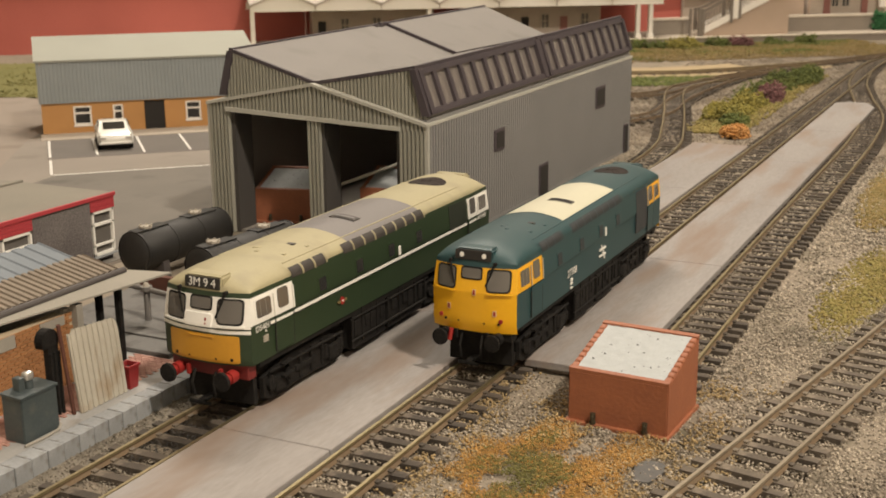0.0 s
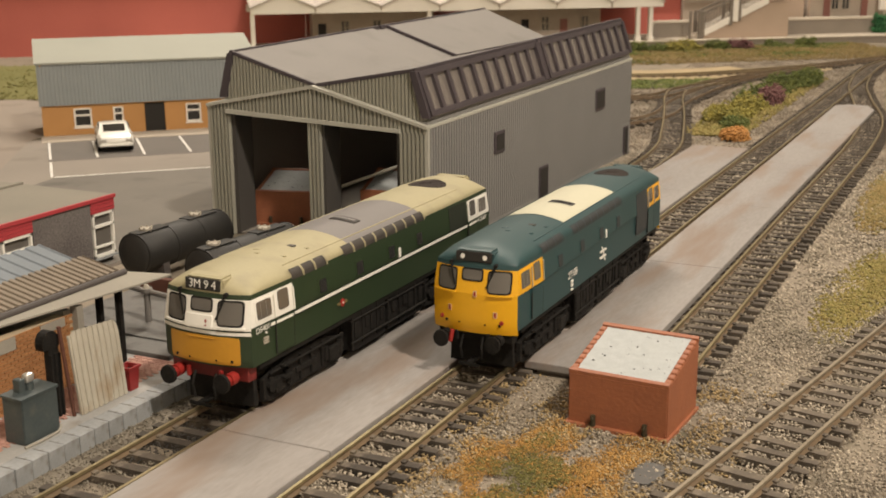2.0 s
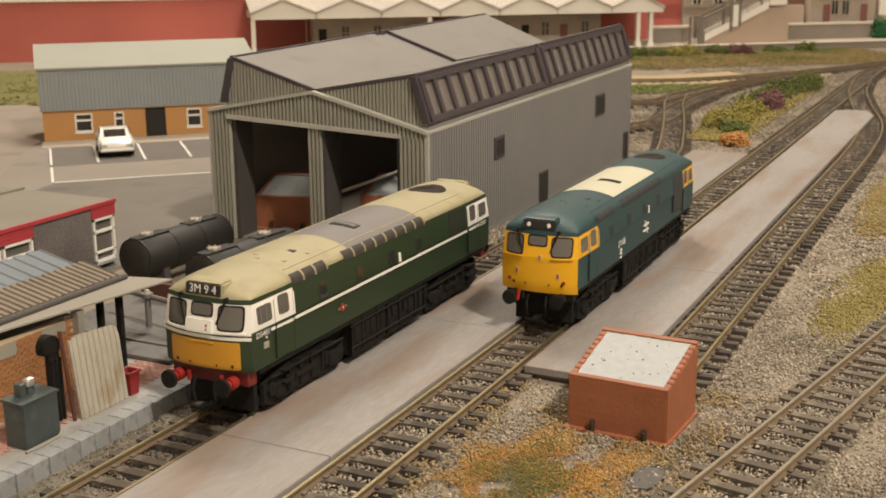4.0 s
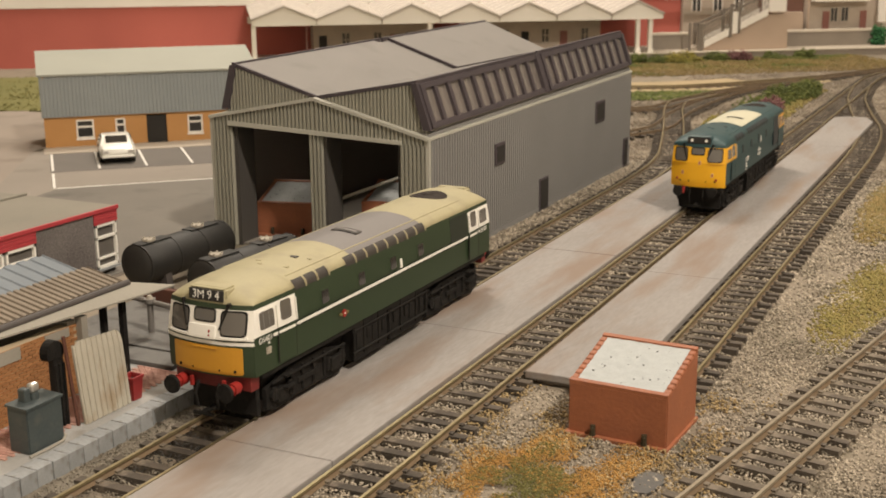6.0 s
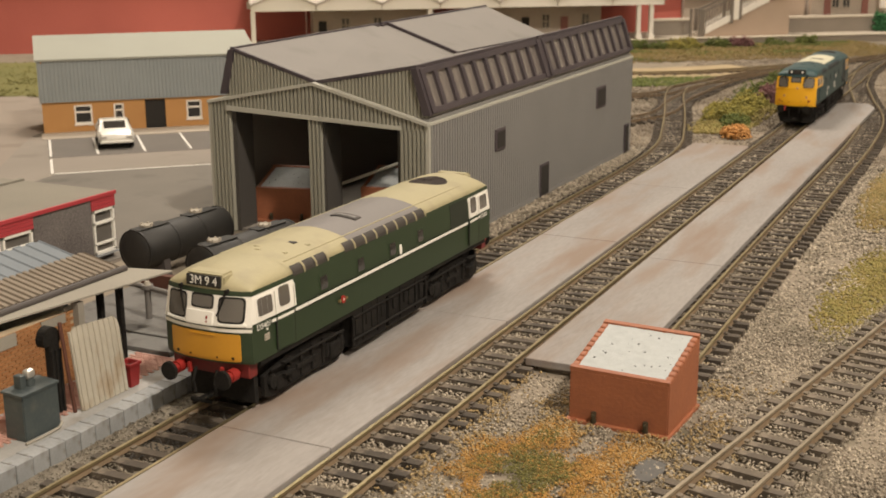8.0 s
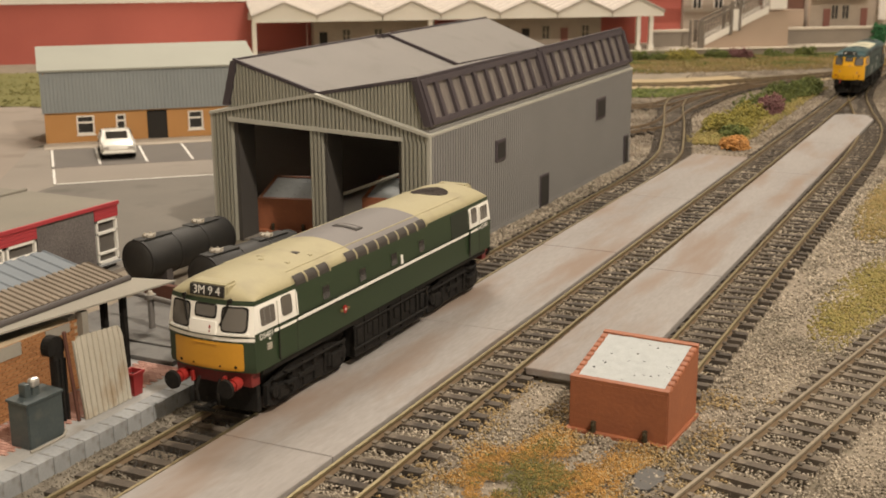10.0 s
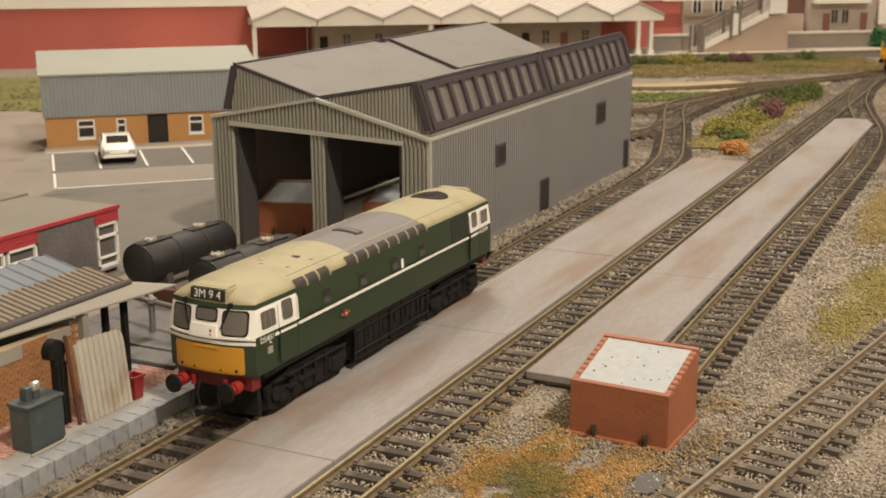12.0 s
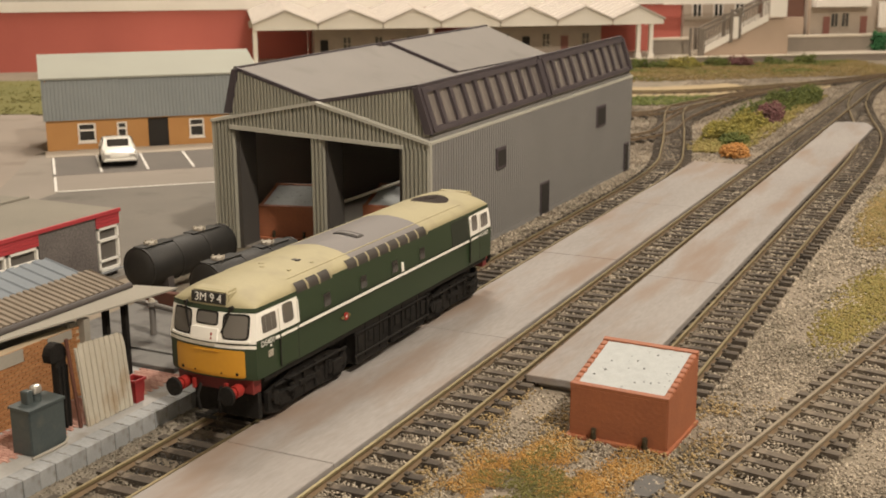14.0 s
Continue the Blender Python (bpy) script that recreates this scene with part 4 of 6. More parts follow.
            d = part("cab_door", side_patch(a, b2, SOLE + 1.0, WAIST - 0.4, s, 0.18, hard=30), body, t)
            part("door_window", side_patch(a + 2.0, b2 - 2.1, 33.4, 39.9, s, 0.24), M_cabglass, d)
            for yy in (a - 0.12, b2 + 0.12):
                part("door_gap", side_patch(yy - 0.16, yy + 0.16, SOLE + 1.0, WAIST - 2.1, s, 0.2, hard=40, deep=0.3), M_door, d)
            for yy in (a - 0.5, b2 + 0.5):
                bm = tube((s * 17.9, yy, 31.8), (s * 17.4, yy, 39.4), 0.26, 6)
                part("handrail", bm, band if yy < 0 and g else M_silver if not g else band, d)
    # roof-edge grilles and body windows
    for s in (-1, 1):
        for y0, n in ((-67.9, 3), (-34.6, 8)):
            for k in range(n):
                yy = y0 + k * (7.45 if n == 3 else 7.95)
                rows = []
                for i in range(6):
                    z = CANT - 0.9 + 3.3 * i / 5
                    rows.append([(s * (wide(z) + 0.2), yy + d, z + 0.1) for d in (0, 6.3 if n == 3 else 6.5)])
                gr = part("roof_grille", grid(rows), M_grille if g else M_grilleb, t, "dark louvred grille")
                part("grille_frame", grid([[(s * (wide(CANT - 0.9 + 3.3 * i / 5) + 0.42), yy + d + (6.4 if n == 3 else 6.6), CANT - 0.8 + 3.3 * i / 5) for d in (0, 0.9)] for i in range(6)]),
                     roof if g else M_grilleb, gr)
        for yy in (-52.8, -27.4, -3.2, 19.8):
            w = part("body_window", side_patch(yy, yy + 6.0, 31.6, 37.6, s, 0.1, hard=16), body, t)
            part("body_window_glass", side_patch(yy + 0.8, yy + 5.2, 32.3, 36.9, s, 0.25, hard=16), M_glass if g else M_grilleb, w)
        part("body_grille", side_patch(50.5, 67.0, 30.6 if g else 22, 41.0, s, 0.12, hard=20), M_grilleb if not g else M_grilleg, t)
        part("builders_plate", side_patch(5.2, 6.9, 31.2, 34.8, s, 0.2, hard=20), M_white, t)
    # noses
    for e in (-1, 1):
        if g:
            p = part("warning_panel", front_patch(-13.9, 13.9, 19.2, 28.4, e, 0.22, 16, hard=24), nose_col, t, "amber yellow warning panel")
        else:
            p = t
        for x in (-11.0, -5.2, 5.6, 11.2):
            part("nose_stud", tube((x, e * (HALF - nose(x, 20.5) + 0.1), 20.5), (x, e * (HALF - nose(x, 20.5) + 0.35), 20.5), 0.55 if abs(x) > 8 else 0.35, 10), M_black, p)
        if g:
            part("handrail", tube((-5.0, e * (HALF - nose(-5, 27.6) + 0.42), 27.7), (5.0, e * (HALF - nose(5, 27.6) + 0.42), 27.7), 0.2, 6), nose_col, p)
        for x, z in (() if g else ((-9.5, 25.4), (9.6, 24.4), (1.4, 31.6))):
            f = part("warning_flash", front_patch(x - 0.75, x + 0.75, z - 1.1, z + 1.1, e, 0.26, 4, hard=40, deep=0.2), M_flash, p)
            part("flash_mark", front_patch(x - 0.35, x + 0.35, z - 0.8, z + 0.8, e, 0.34, 4, hard=40, deep=0.2), M_red, f)
        if g:
            nb = part("nose_door_panel", front_patch(-6.2, 4.6, 30.9, 35.1, e, 0.8, hard=30, deep=1.0), M_white, t, "white hinged panel under the middle window")
            for z, h in ((33.4, 0.5), (32.1, 0.25)):
                part("warning_mark", front_patch(2.1, 2.8, z - h, z + h, e, 0.9, 4, hard=3, deep=0.2), M_red, nb)
        if not g:
            for x in (-13.2, 12.0):
                part("tail_lamp", tube((x, e * (HALF - nose(x, 21.6)), 21.6), (x, e * (HALF - nose(x, 21.6) + 0.6), 21.6), 0.8, 12), M_red, t)
        # headcode box on the dome
        ya2, yb2 = sorted((e * (HALF - 3.4), e * (HALF - 16)))
        bm = prism([(e * (HALF - 2.2), 42.3), (e * (HALF - 2.7), 46.4), (e * (HALF - 3.8), 46.9), (e * (HALF - 9.0), 47.0), (e * (HALF - 11.0), 42.3)], -7.6, 7.6, "x")
        bmesh.ops.bevel(bm, geom=bm.edges[:], offset=0.8 * MM, segments=3, affect="EDGES")
        hb = part("headcode_box", bm, roof, t)
        lean = math.degrees(math.atan2(0.5, 4.7))
        rot = Matrix.Translation(v3(0, e * (HALF - 2.35), 44.45)) @ (pose(0, 0, 0, 90 - lean * 1.0, 0, 0) if e < 0 else pose(0, 0, 0, 90 - lean, 0, 180))
        bm = box(-6.9 if g else -7.4, 6.9 if g else 7.4, -1.8, 1.8, -0.4, 0.3, 0.15)
        bmesh.ops.transform(bm, matrix=rot, verts=bm.verts)
        pl = part("headcode_panel", bm, M_door, hb, "black route indicator panel")
        if g:
            lettering("headcode_letters", "3M 9 4", 3.9, rot @ pose(0, 0, 0.34 * MM), M_text, hb, "white characters 3M 94")
        else:
            for x in (-4.6, 4.6):
                bm = tube((x, 0, 0.25), (x, 0, 0.5), 0.9, 16)
                bmesh.ops.transform(bm, matrix=rot, verts=bm.verts)
                part("marker_light", bm, M_text, hb, "round white marker light")
    # lettering and badges on the sides
    for s in (-1, 1):
        rz = 90 if s > 0 else -90
        face = lambda y, z: pose(s * (wide(z) + 0.12) * MM, y * MM, z * MM, 90, 0, rz)
        if g:
            for q in (-85.9, 85.0):
                lettering("running_number", "D5401", 2.75, face(q, WAIST - 1.7), M_text, t, "white running number D5401")
            for z in (26.4, 25.6, 24.8):
                part("data_line", side_patch(-85.6, -83.0, z - 0.27, z + 0.27, s, 0.12, hard=30), M_fitting, t)
            part("lamp_iron", side_patch(-84.4, -83.8, 27.8, 28.4, s, 0.14, hard=4), M_text, t)
            c = part("crest", side_patch(-38.5, -36.1, 23.6, 26.4, s, 0.12, hard=2.2), M_red, t, "small faded red and gold crest")
            for q in (-40.4, -36.0):
                part("crest_scroll", side_patch(q, q + 1.8, 24.4, 25.4, s, 0.1, hard=3), M_crest, c)
            part("crest_shield", side_patch(-37.6, -36.9, 24.6, 25.4, s, 0.18, hard=3, deep=0.1), M_white, c)
        else:
            lettering("running_number", "27108", 4.3, face(-36.0, 26.0), M_text, t, "white running number 27108")
            for k, (z, h) in enumerate(((22.9, 1.0), (21.4, 1.0), (19.6, 0.6))):
                part("data_line", side_patch(-37.2, -35.0, z - h / 2, z + h / 2, s, 0.12, hard=30), M_text, t)
            # white double-arrow emblem built of bars
            for z in (23.8, 26.4):
                part("emblem_bar", side_patch(-1.4, 6.4, z - 0.4, z + 0.4, s, 0.12, hard=30), M_text, t)
            for p, q in (((0.0, 28.6), (3.0, 25.1)), ((2.0, 25.1), (5.0, 21.8))):
                rows = [[(s * (wide(z) + 0.14), y + d, z) for d in (-0.7, 0.7)] for (y, z) in (p, q)]
                part("emblem_bar", grid(rows), M_text, t)
        # battery boxes and tanks between the bogies
        part("battery_box", box(min(s * 8, s * 16.3), max(s * 8, s * 16.3), -29, -4, 3.6, SOLE, 0.6), M_black, t)
        part("fuel_tank", box(min(s * 8, s * 16.0), max(s * 8, s * 16.0), -1, 28, 3.4, SOLE, 1.2), M_black, t)
        for y in (-22, -11, 7, 20):
            part("tank_strap", box(min(s * 16.1, s * 16.7), max(s * 16.1, s * 16.7), y - 0.5, y + 0.5, 5.6, SOLE), M_black, t)
        for y in (-26.5, -18.5, -14.5, -7.0, 2.5, 11.5, 15.5, 24.5):
            part("access_door", box(min(s * 16.0, s * 16.8), max(s * 16.0, s * 16.8), y - 1.6, y + 1.6, 8.0 + (y % 3), 14.5, 0.25), M_black, t)
        bm = tube((s * 16.9, -31, 7.4), (s * 16.9, 29, 7.4), 0.55, 6)
        tube((s * 16.7, -31, 15.6), (s * 16.7, 31, 15.6), 0.4, 6, bm=bm)
        for y in (-30, -3, 28):
            tube((s * 16.8, y, 4.8), (s * 16.8, y, 16.5), 0.45, 6, bm=bm)
        part("pipe_run", bm, M_black, t)
        part("sole_bar", box(min(s * 15.8, s * 16.9), max(s * 15.8, s * 16.9), -HALF + 8, HALF - 8, SOLE - 1.8, SOLE + 0.2), M_black, t)
        for y in (-72, 72):
            bm = box(min(s * 15.5, s * 17.4), max(s * 15.5, s * 17.4), y - 3, y + 3, 9.0, 9.6)
            box(min(s * 15.5, s * 17.4), max(s * 15.5, s * 17.4), y - 3, y + 3, 13.2, 13.8, bm=bm)
            part("cab_steps", bm, M_black, t)
    part("underframe", box(-11.5, 11.5, -HALF + 13, HALF - 13, 10.6, SOLE, 0.5), M_black, t, "black underframe")
    part("engine_sump", box(-12.0, 12.0, -31, 31, 3.0, 12, 0.8), M_black, t)
    for yc in (-58.0, 58.0):
        bogie(t, yc, None)
    for e in (-1, 1):
        end_gear(t, e, M_red if g else M_black)
    # the cabs draw in a little towards the noses
    for ob in t.children_recursive:
        for v in ob.data.vertices:
            far = abs(v.co.y) / MM - 70
            if far > 0 and v.co.z > 12 * MM:
                v.co.x *= 1 - 0.045 * min(far / 25, 1)
    if not g:
        part("red_hose", tube((-7.5, -(HALF + 0.6), 17.5), (-8.0, -(HALF + 1.4), 13.2), 0.85, 8), M_red, t, "red brake pipe")
    return t



RAIL = 5.5 * MM
green_loco = locomotive("green", "dark green diesel locomotive with a cream roof and white cab windows")
green_loco.matrix_basis = pose(-61.4 * MM, 88.3 * MM, RAIL)
blue_loco = locomotive("blue", "blue diesel locomotive with yellow ends and a white roof panel")
for ob in blue_loco.children_recursive:      # a slightly smaller model from another maker
    ob.data.transform(Matrix.Diagonal((0.945, 0.95, 0.975, 1)))


# ---- paved yard, hut and fuel point beside the near siding ----
def yard():
    y = tagged(new("yard"), "raised concrete yard beside the siding", "yard", kind="structure")
    y.matrix_basis = pose(-130 * MM, 0, 0.5 * MM)
    part("yard_slab", prism([(-172, -200), (-88.9, -200), (-88.9, 205), (-126, 205), (-126, 92), (-172, 92)], 0.3, 8.8, "z"), M_kerbtop, y)
    part("raised_slab", box(-170, -101, 24, 90, 8.8, 10.6, 0.3), M_yarddark, y, "dark grey raised slab")
    part("raised_slab", box(-160, -108, 36, 86, 10.6, 11.4, 0.3), M_yarddark, y)
    me = mesh_of("kerb_stone", box(-88.8, -82.2, 0.1, 6.42, 0.4, 9.2, 0.25), M_kerb)
    for k in range(50):
        ob = new("kerb_stone", me)
        ob.parent = y
        ob.matrix_parent_inverse = y.matrix_basis.inverted()
        ob.matrix_basis = pose(random.uniform(-0.15, 0.15) * MM, (-153.1 + 6.52 * k) * MM, random.uniform(-0.1, 0.1) * MM)
    rows = bmesh.new()
    n = 0
    for j in range(60):
        for i in range(8):
            x, yy = -115.4 + i * 3.0 + (1.5 if j % 2 else 0), -62 + j * 1.5
            if yy > 23 or x > -98.5:
                continue
            box(x, x + 2.7, yy, yy + 1.25, 8.6, 9.1 + random.uniform(-0.05, 0.05), bm=rows)
    p = part("red_pavers", rows, M_paveri, y, "small red paving bricks with pale joints")
    tagged(p, kind="stuff")


yard()


def brick_wall(t, x, y0, y1, z0, z1):
    """Face bricks on a pale mortar core; the wall faces +x."""
    w = part("brick_wall", box(x - 4, x, y0, y1, z0, z1), M_mortar, t, "orange brick wall with pale mortar")
    me = mesh_of("brick", box(0, 0.35, 0, 2.75, 0, 0.95), M_brick)
    r = 0
    z = z0 + 0.15
    while z < z1 - 0.9:
        y = y1 - 3.0 - (1.5 if r % 2 else 0.0)
        while y > -53:
            ob = new("brick", me)
            ob.parent = w
            ob.matrix_basis = pose((x + random.uniform(-0.1, 0.02)) * MM, y * MM, z * MM)
            y -= 3.0
        z += 1.18
        r += 1
    return w


def fuel_hut():
    t = thing("fuel_hut", "orange brick hut with corrugated lean-to roofs and an awning", "hut", at=pose(-130 * MM, -50 * MM, 9 * MM))
    brick_wall(t, -116, -150, -6, 8.8, 33.5)
    part("end_wall", box(-150, -116.4, -9.5, -6.2, 8.8, 35), M_palesheet, t, "pale rendered end wall")
    part("corner_post", box(-116.6, -113.4, -6.2, -3.4, 8.8, 36), M_palesheet, t)
    part("lintel", box(-116, -115.5, -44, -32, 29.0, 33.4), M_palesheet, t)
    part("lintel", box(-116, -115.5, -21, -10, 30.2, 33.4), M_palesheet, t)
    # brown corrugated roof
    rows = []
    for s, d in wavy(173, 3.0, 0.9):
        rows.append([(-123.0, -146 + s, 38.8 + d), (-139.5, -146 + s, 42.4 + d)])
    bm = grid(rows)
    part("brown_roof", bm, M_asbestos, t, "brown corrugated roof sheet")
    part("gutter", tube((-122.3, -146, 38.4), (-122.3, 28.5, 38.4), 1.25, 10), M_gutter, t, "dark gutter")
    rows = []
    for s, d in wavy(170, 6.4, 0.55):
        rows.append([(-139.5, -146 + s, 41.8 + d), (-157.5, -146 + s, 46.0 + d)])
    part("blue_roof", grid(rows), M_bluesheet, t, "blue-grey corrugated roof sheet")
    part("roof_core", prism([(-123, 37.6), (-157, 45.2), (-157, 43.4), (-123, 36.2)], -146, 23, "y"), M_gutter, t)
    bm = prism([(-106.4, 35.5), (-123, 31.5), (-123, -75), (-122.4, -70)], 37.1, 37.7, "z")
    part("awning", bm, M_palesheet, t, "thin pale awning sheet")
    for x, y in ((-116.5, 15.5), (-119.5, 9.0)):
        part("awning_post", box(x, x + 2.2, y, y + 2.0, 8.8, 37.0, 0.2), M_black, t)
    part("back_wall", box(-156, -152, -150, 20, 8.8, 44), M_palesheet, t)
    return t


fuel_hut()


def leaning_sheet():
    t = thing("corrugated_sheet", "pale corrugated sheet streaked with rust on posts", "sheet", at=pose(-95 * MM, -18 * MM, 9 * MM))
    rows = []
    for s, d in wavy(21.5, 2.4, 0.5):
        f = s / 21.5
        rows.append([(-93.6 + d, -28.7 + s, 9.0), (-95.0 + d, -29.8 + s * 1.02, 31.0), (-95.6 + d, -29.6 + s * 1.0, 36.6 - 1.8 * f - (1.2 if f < 0.05 or f > 0.95 else 0))])
    for s, d in reversed(wavy(21.5, 2.4, 0.5)):
        f = s / 21.5
        rows.append([(-94.2 + d, -28.7 + s, 9.0), (-95.6 + d, -29.8 + s * 1.02, 31.0), (-96.2 + d, -29.6 + s * 1.0, 36.6 - 1.8 * f - (1.2 if f < 0.05 or f > 0.95 else 0))])
    part("sheet", grid(rows), M_rustsheet, t)
    part("post", tube((-95.6, -29.8, 8.8), (-97.6, -31.2, 38.8), 0.65, 8), M_rust, t, "dark red post")
    part("post", tube((-96.5, -8.5, 8.8), (-97.0, -8.8, 33.0), 0.8, 8), M_rust, t, "dark red post")


leaning_sheet()


def diesel_tank():
    t = thing("fuel_pump", "dark teal metal fuel cabinet with a silver cap", "fuel pump", at=pose(-97 * MM, -48 * MM, 9 * MM))
    bm = prism([(-100.0, 8.9), (-92.0, 8.9), (-92.0, 22.9), (-100.0, 23.4)], -54.4, -39.8, "y")
    bmesh.ops.bevel(bm, geom=bm.edges[:], offset=0.3 * MM, segments=2, affect="EDGES")
    part("cabinet", bm, M_greentank, t)
    part("lid", prism([(-100.3, 23.3), (-91.7, 22.8), (-91.7, 23.6), (-100.3, 24.1)], -54.7, -39.5, "y"), M_greentank, t)
    part("filler", box(-98.6, -95.6, -51.0, -48.6, 23.0, 28.0, 0.4), M_greentank, t)
    part("cap", tube((-96.4, -46.6, 23.4), (-96.4, -46.6, 26.0), 1.5, 12), M_greentank, t)
    part("silver_cap", box(-97.8, -95.2, -48.4, -44.9, 26.0, 29.0, 0.9), M_silver, t, "bright silver cap")
    bm = bmesh.new()
    pts = [(-90.5, -56, 9.3), (-90.0, -49, 9.3), (-90.6, -42, 9.3), (-93, -38.5, 9.4), (-97, -37.5, 9.4)]
    for a, b in zip(pts, pts[1:]):
        tube(a, b, 0.45, 8, bm=bm)
    part("hose", bm, M_palesheet, t, "pale hose on the ground")


diesel_tank()


def water_post():
    t = thing("crane_post", "black cast post with a rounded flat head", "post", at=pose(-100 * MM, -30 * MM, 9 * MM))
    pts = [(-34.4 + 3.6 * math.cos(a) + 0.6, 34.0 + 4.0 * math.sin(a)) for a in np.linspace(-0.5, math.pi + 0.5, 14)]
    part("head", prism(pts, -102.0, -98.8, "x"), M_black, t)
    part("stem", box(-101.6, -99.2, -34.6, -30.2, 8.8, 32.5, 0.4), M_black, t)
    for y in (-34.2, -32.4, -30.6):
        part("rib", tube((-98.9, y, 9), (-98.9, y, 30), 0.45, 8), M_black, t)


water_post()


def litter_bin():
    t = thing("litter_bin", "small dark red square bin with a dark open top", "bin", at=pose(-95 * MM, -4 * MM, 9 * MM))
    ring4 = lambda h, z: [(-95.4 - h, -3.6 - h, z), (-95.4 + h, -3.6 - h, z), (-95.4 + h, -3.6 + h, z), (-95.4 - h, -3.6 + h, z)]
    bm = grid([ring4(2.0, 8.9), ring4(2.5, 16.6), ring4(2.2, 16.6), ring4(2.1, 14.0), ring4(0.05, 14.0)], close=True)
    part("body", bm, M_drum, t)
    bm = grid([ring4(2.55, 16.3), ring4(2.9, 16.3), ring4(2.9, 17.2), ring4(2.3, 17.2), ring4(2.3, 16.3)], close=True)
    part("rim", bm, M_drum, t)
    # Near-black sheet paints the shade inside the open bin.
    part("liner", box(-97.4, -93.4, -5.6, -1.6, 15.2, 15.6), M_door, t, "dark sheet for the shade inside")


litter_bin()
solid("fence_post", tube((-93.5, -68.0, 8.8), (-94.0, -69.5, 36), 0.9, 8), M_rust, "thin rusty brown post at the yard edge", "post")


def pipe_stand():
    t = thing("pipe_stand", "grey pipe on a post with a dusty cap", "pipe", at=pose(-150 * MM, 60 * MM, 10 * MM))
    part("post", tube((-132, 51.0, 10.4), (-132, 51.0, 24.0), 1.25, 12), M_pipe, t)
    part("collar", tube((-132, 51.0, 23.4), (-132, 51.0, 25.0), 2.3, 14), M_pipe, t)
    part("cap", tube((-132, 51.0, 25.0), (-132, 51.0, 26.4), 1.5, 12, r2=0.8), M_fitting, t)
    part("pipe", tube((-160, 57, 23.6), (-112, 47.5, 23.6), 1.1, 10), M_pipe, t)
    return t


pipe_stand()
solid("low_wall", box(-160, -122, 80, 83, 10.5, 19.0, 0.2), M_rust, "low red-brown wall on the raised slab", "wall")


def oil_tank(at, label):
    t = thing("oil_tank", label, "tank", group="oil tanks")
    r, h = 9.6, 29.0
    bm = bmesh.new()
    rings = [(-h - 2.4, 0.05), (-h - 2.3, 3.0), (-h - 1.9, 6.0), (-h - 0.9, 8.6), (-h, r), (h, r), (h + 0.9, 8.6), (h + 1.9, 6.0), (h + 2.3, 3.0), (h + 2.4, 0.05)]
    grid([[(q * math.cos(a), y, 11.6 + q * math.sin(a)) for a in np.linspace(0, 2 * math.pi, 40)[:-1]] for y, q in rings], bm, close=True)
    part("shell", bm, M_tank, t, smooth=True)
    for y in (-h, -9, 10, h):
        part("band", tube((0, y - 0.5, 11.6), (0, y + 0.5, 11.6), r + 0.22, 40), M_tank, t)
    for y in (-17, 17):
        part("cradle", prism([(-8.5, -2.9), (8.5, -2.9), (7.6, 6.0), (0, 2.4), (-7.6, 6.0)], y - 2, y + 2, "y"), M_gutter, t, "dark cradle")
        c = part("manhole", tube((0, y - 4, 20.6), (0, y - 4, 22.4), 3.0, 18), M_fitting, t, "dusty manhole lid")
        for k in range(6):
            a = k * math.pi / 3
            part("clip", tube((2.8 * math.cos(a), y - 4 + 2.8 * math.sin(a), 21.6), (2.8 * math.cos(a), y - 4 + 2.8 * math.sin(a), 23.0), 0.5, 6), M_fitting, c)
        part("walk_plate", box(-3.2, 3.2, y - 12, y + 8, 20.9, 21.5, 0.15), M_tank, t)
    t.matrix_basis = at
    return t


tank = oil_tank(pose(-193.5 * MM, 148 * MM, 3.6 * MM, 0, 0, -4), "matt black horizontal oil tank with dusty manholes")
tagged(copy_thing(tank, pose(-147 * MM, 138 * MM, 3.6 * MM, 0, 0, -6)), "matt black oil tank half hidden behind the green engine")


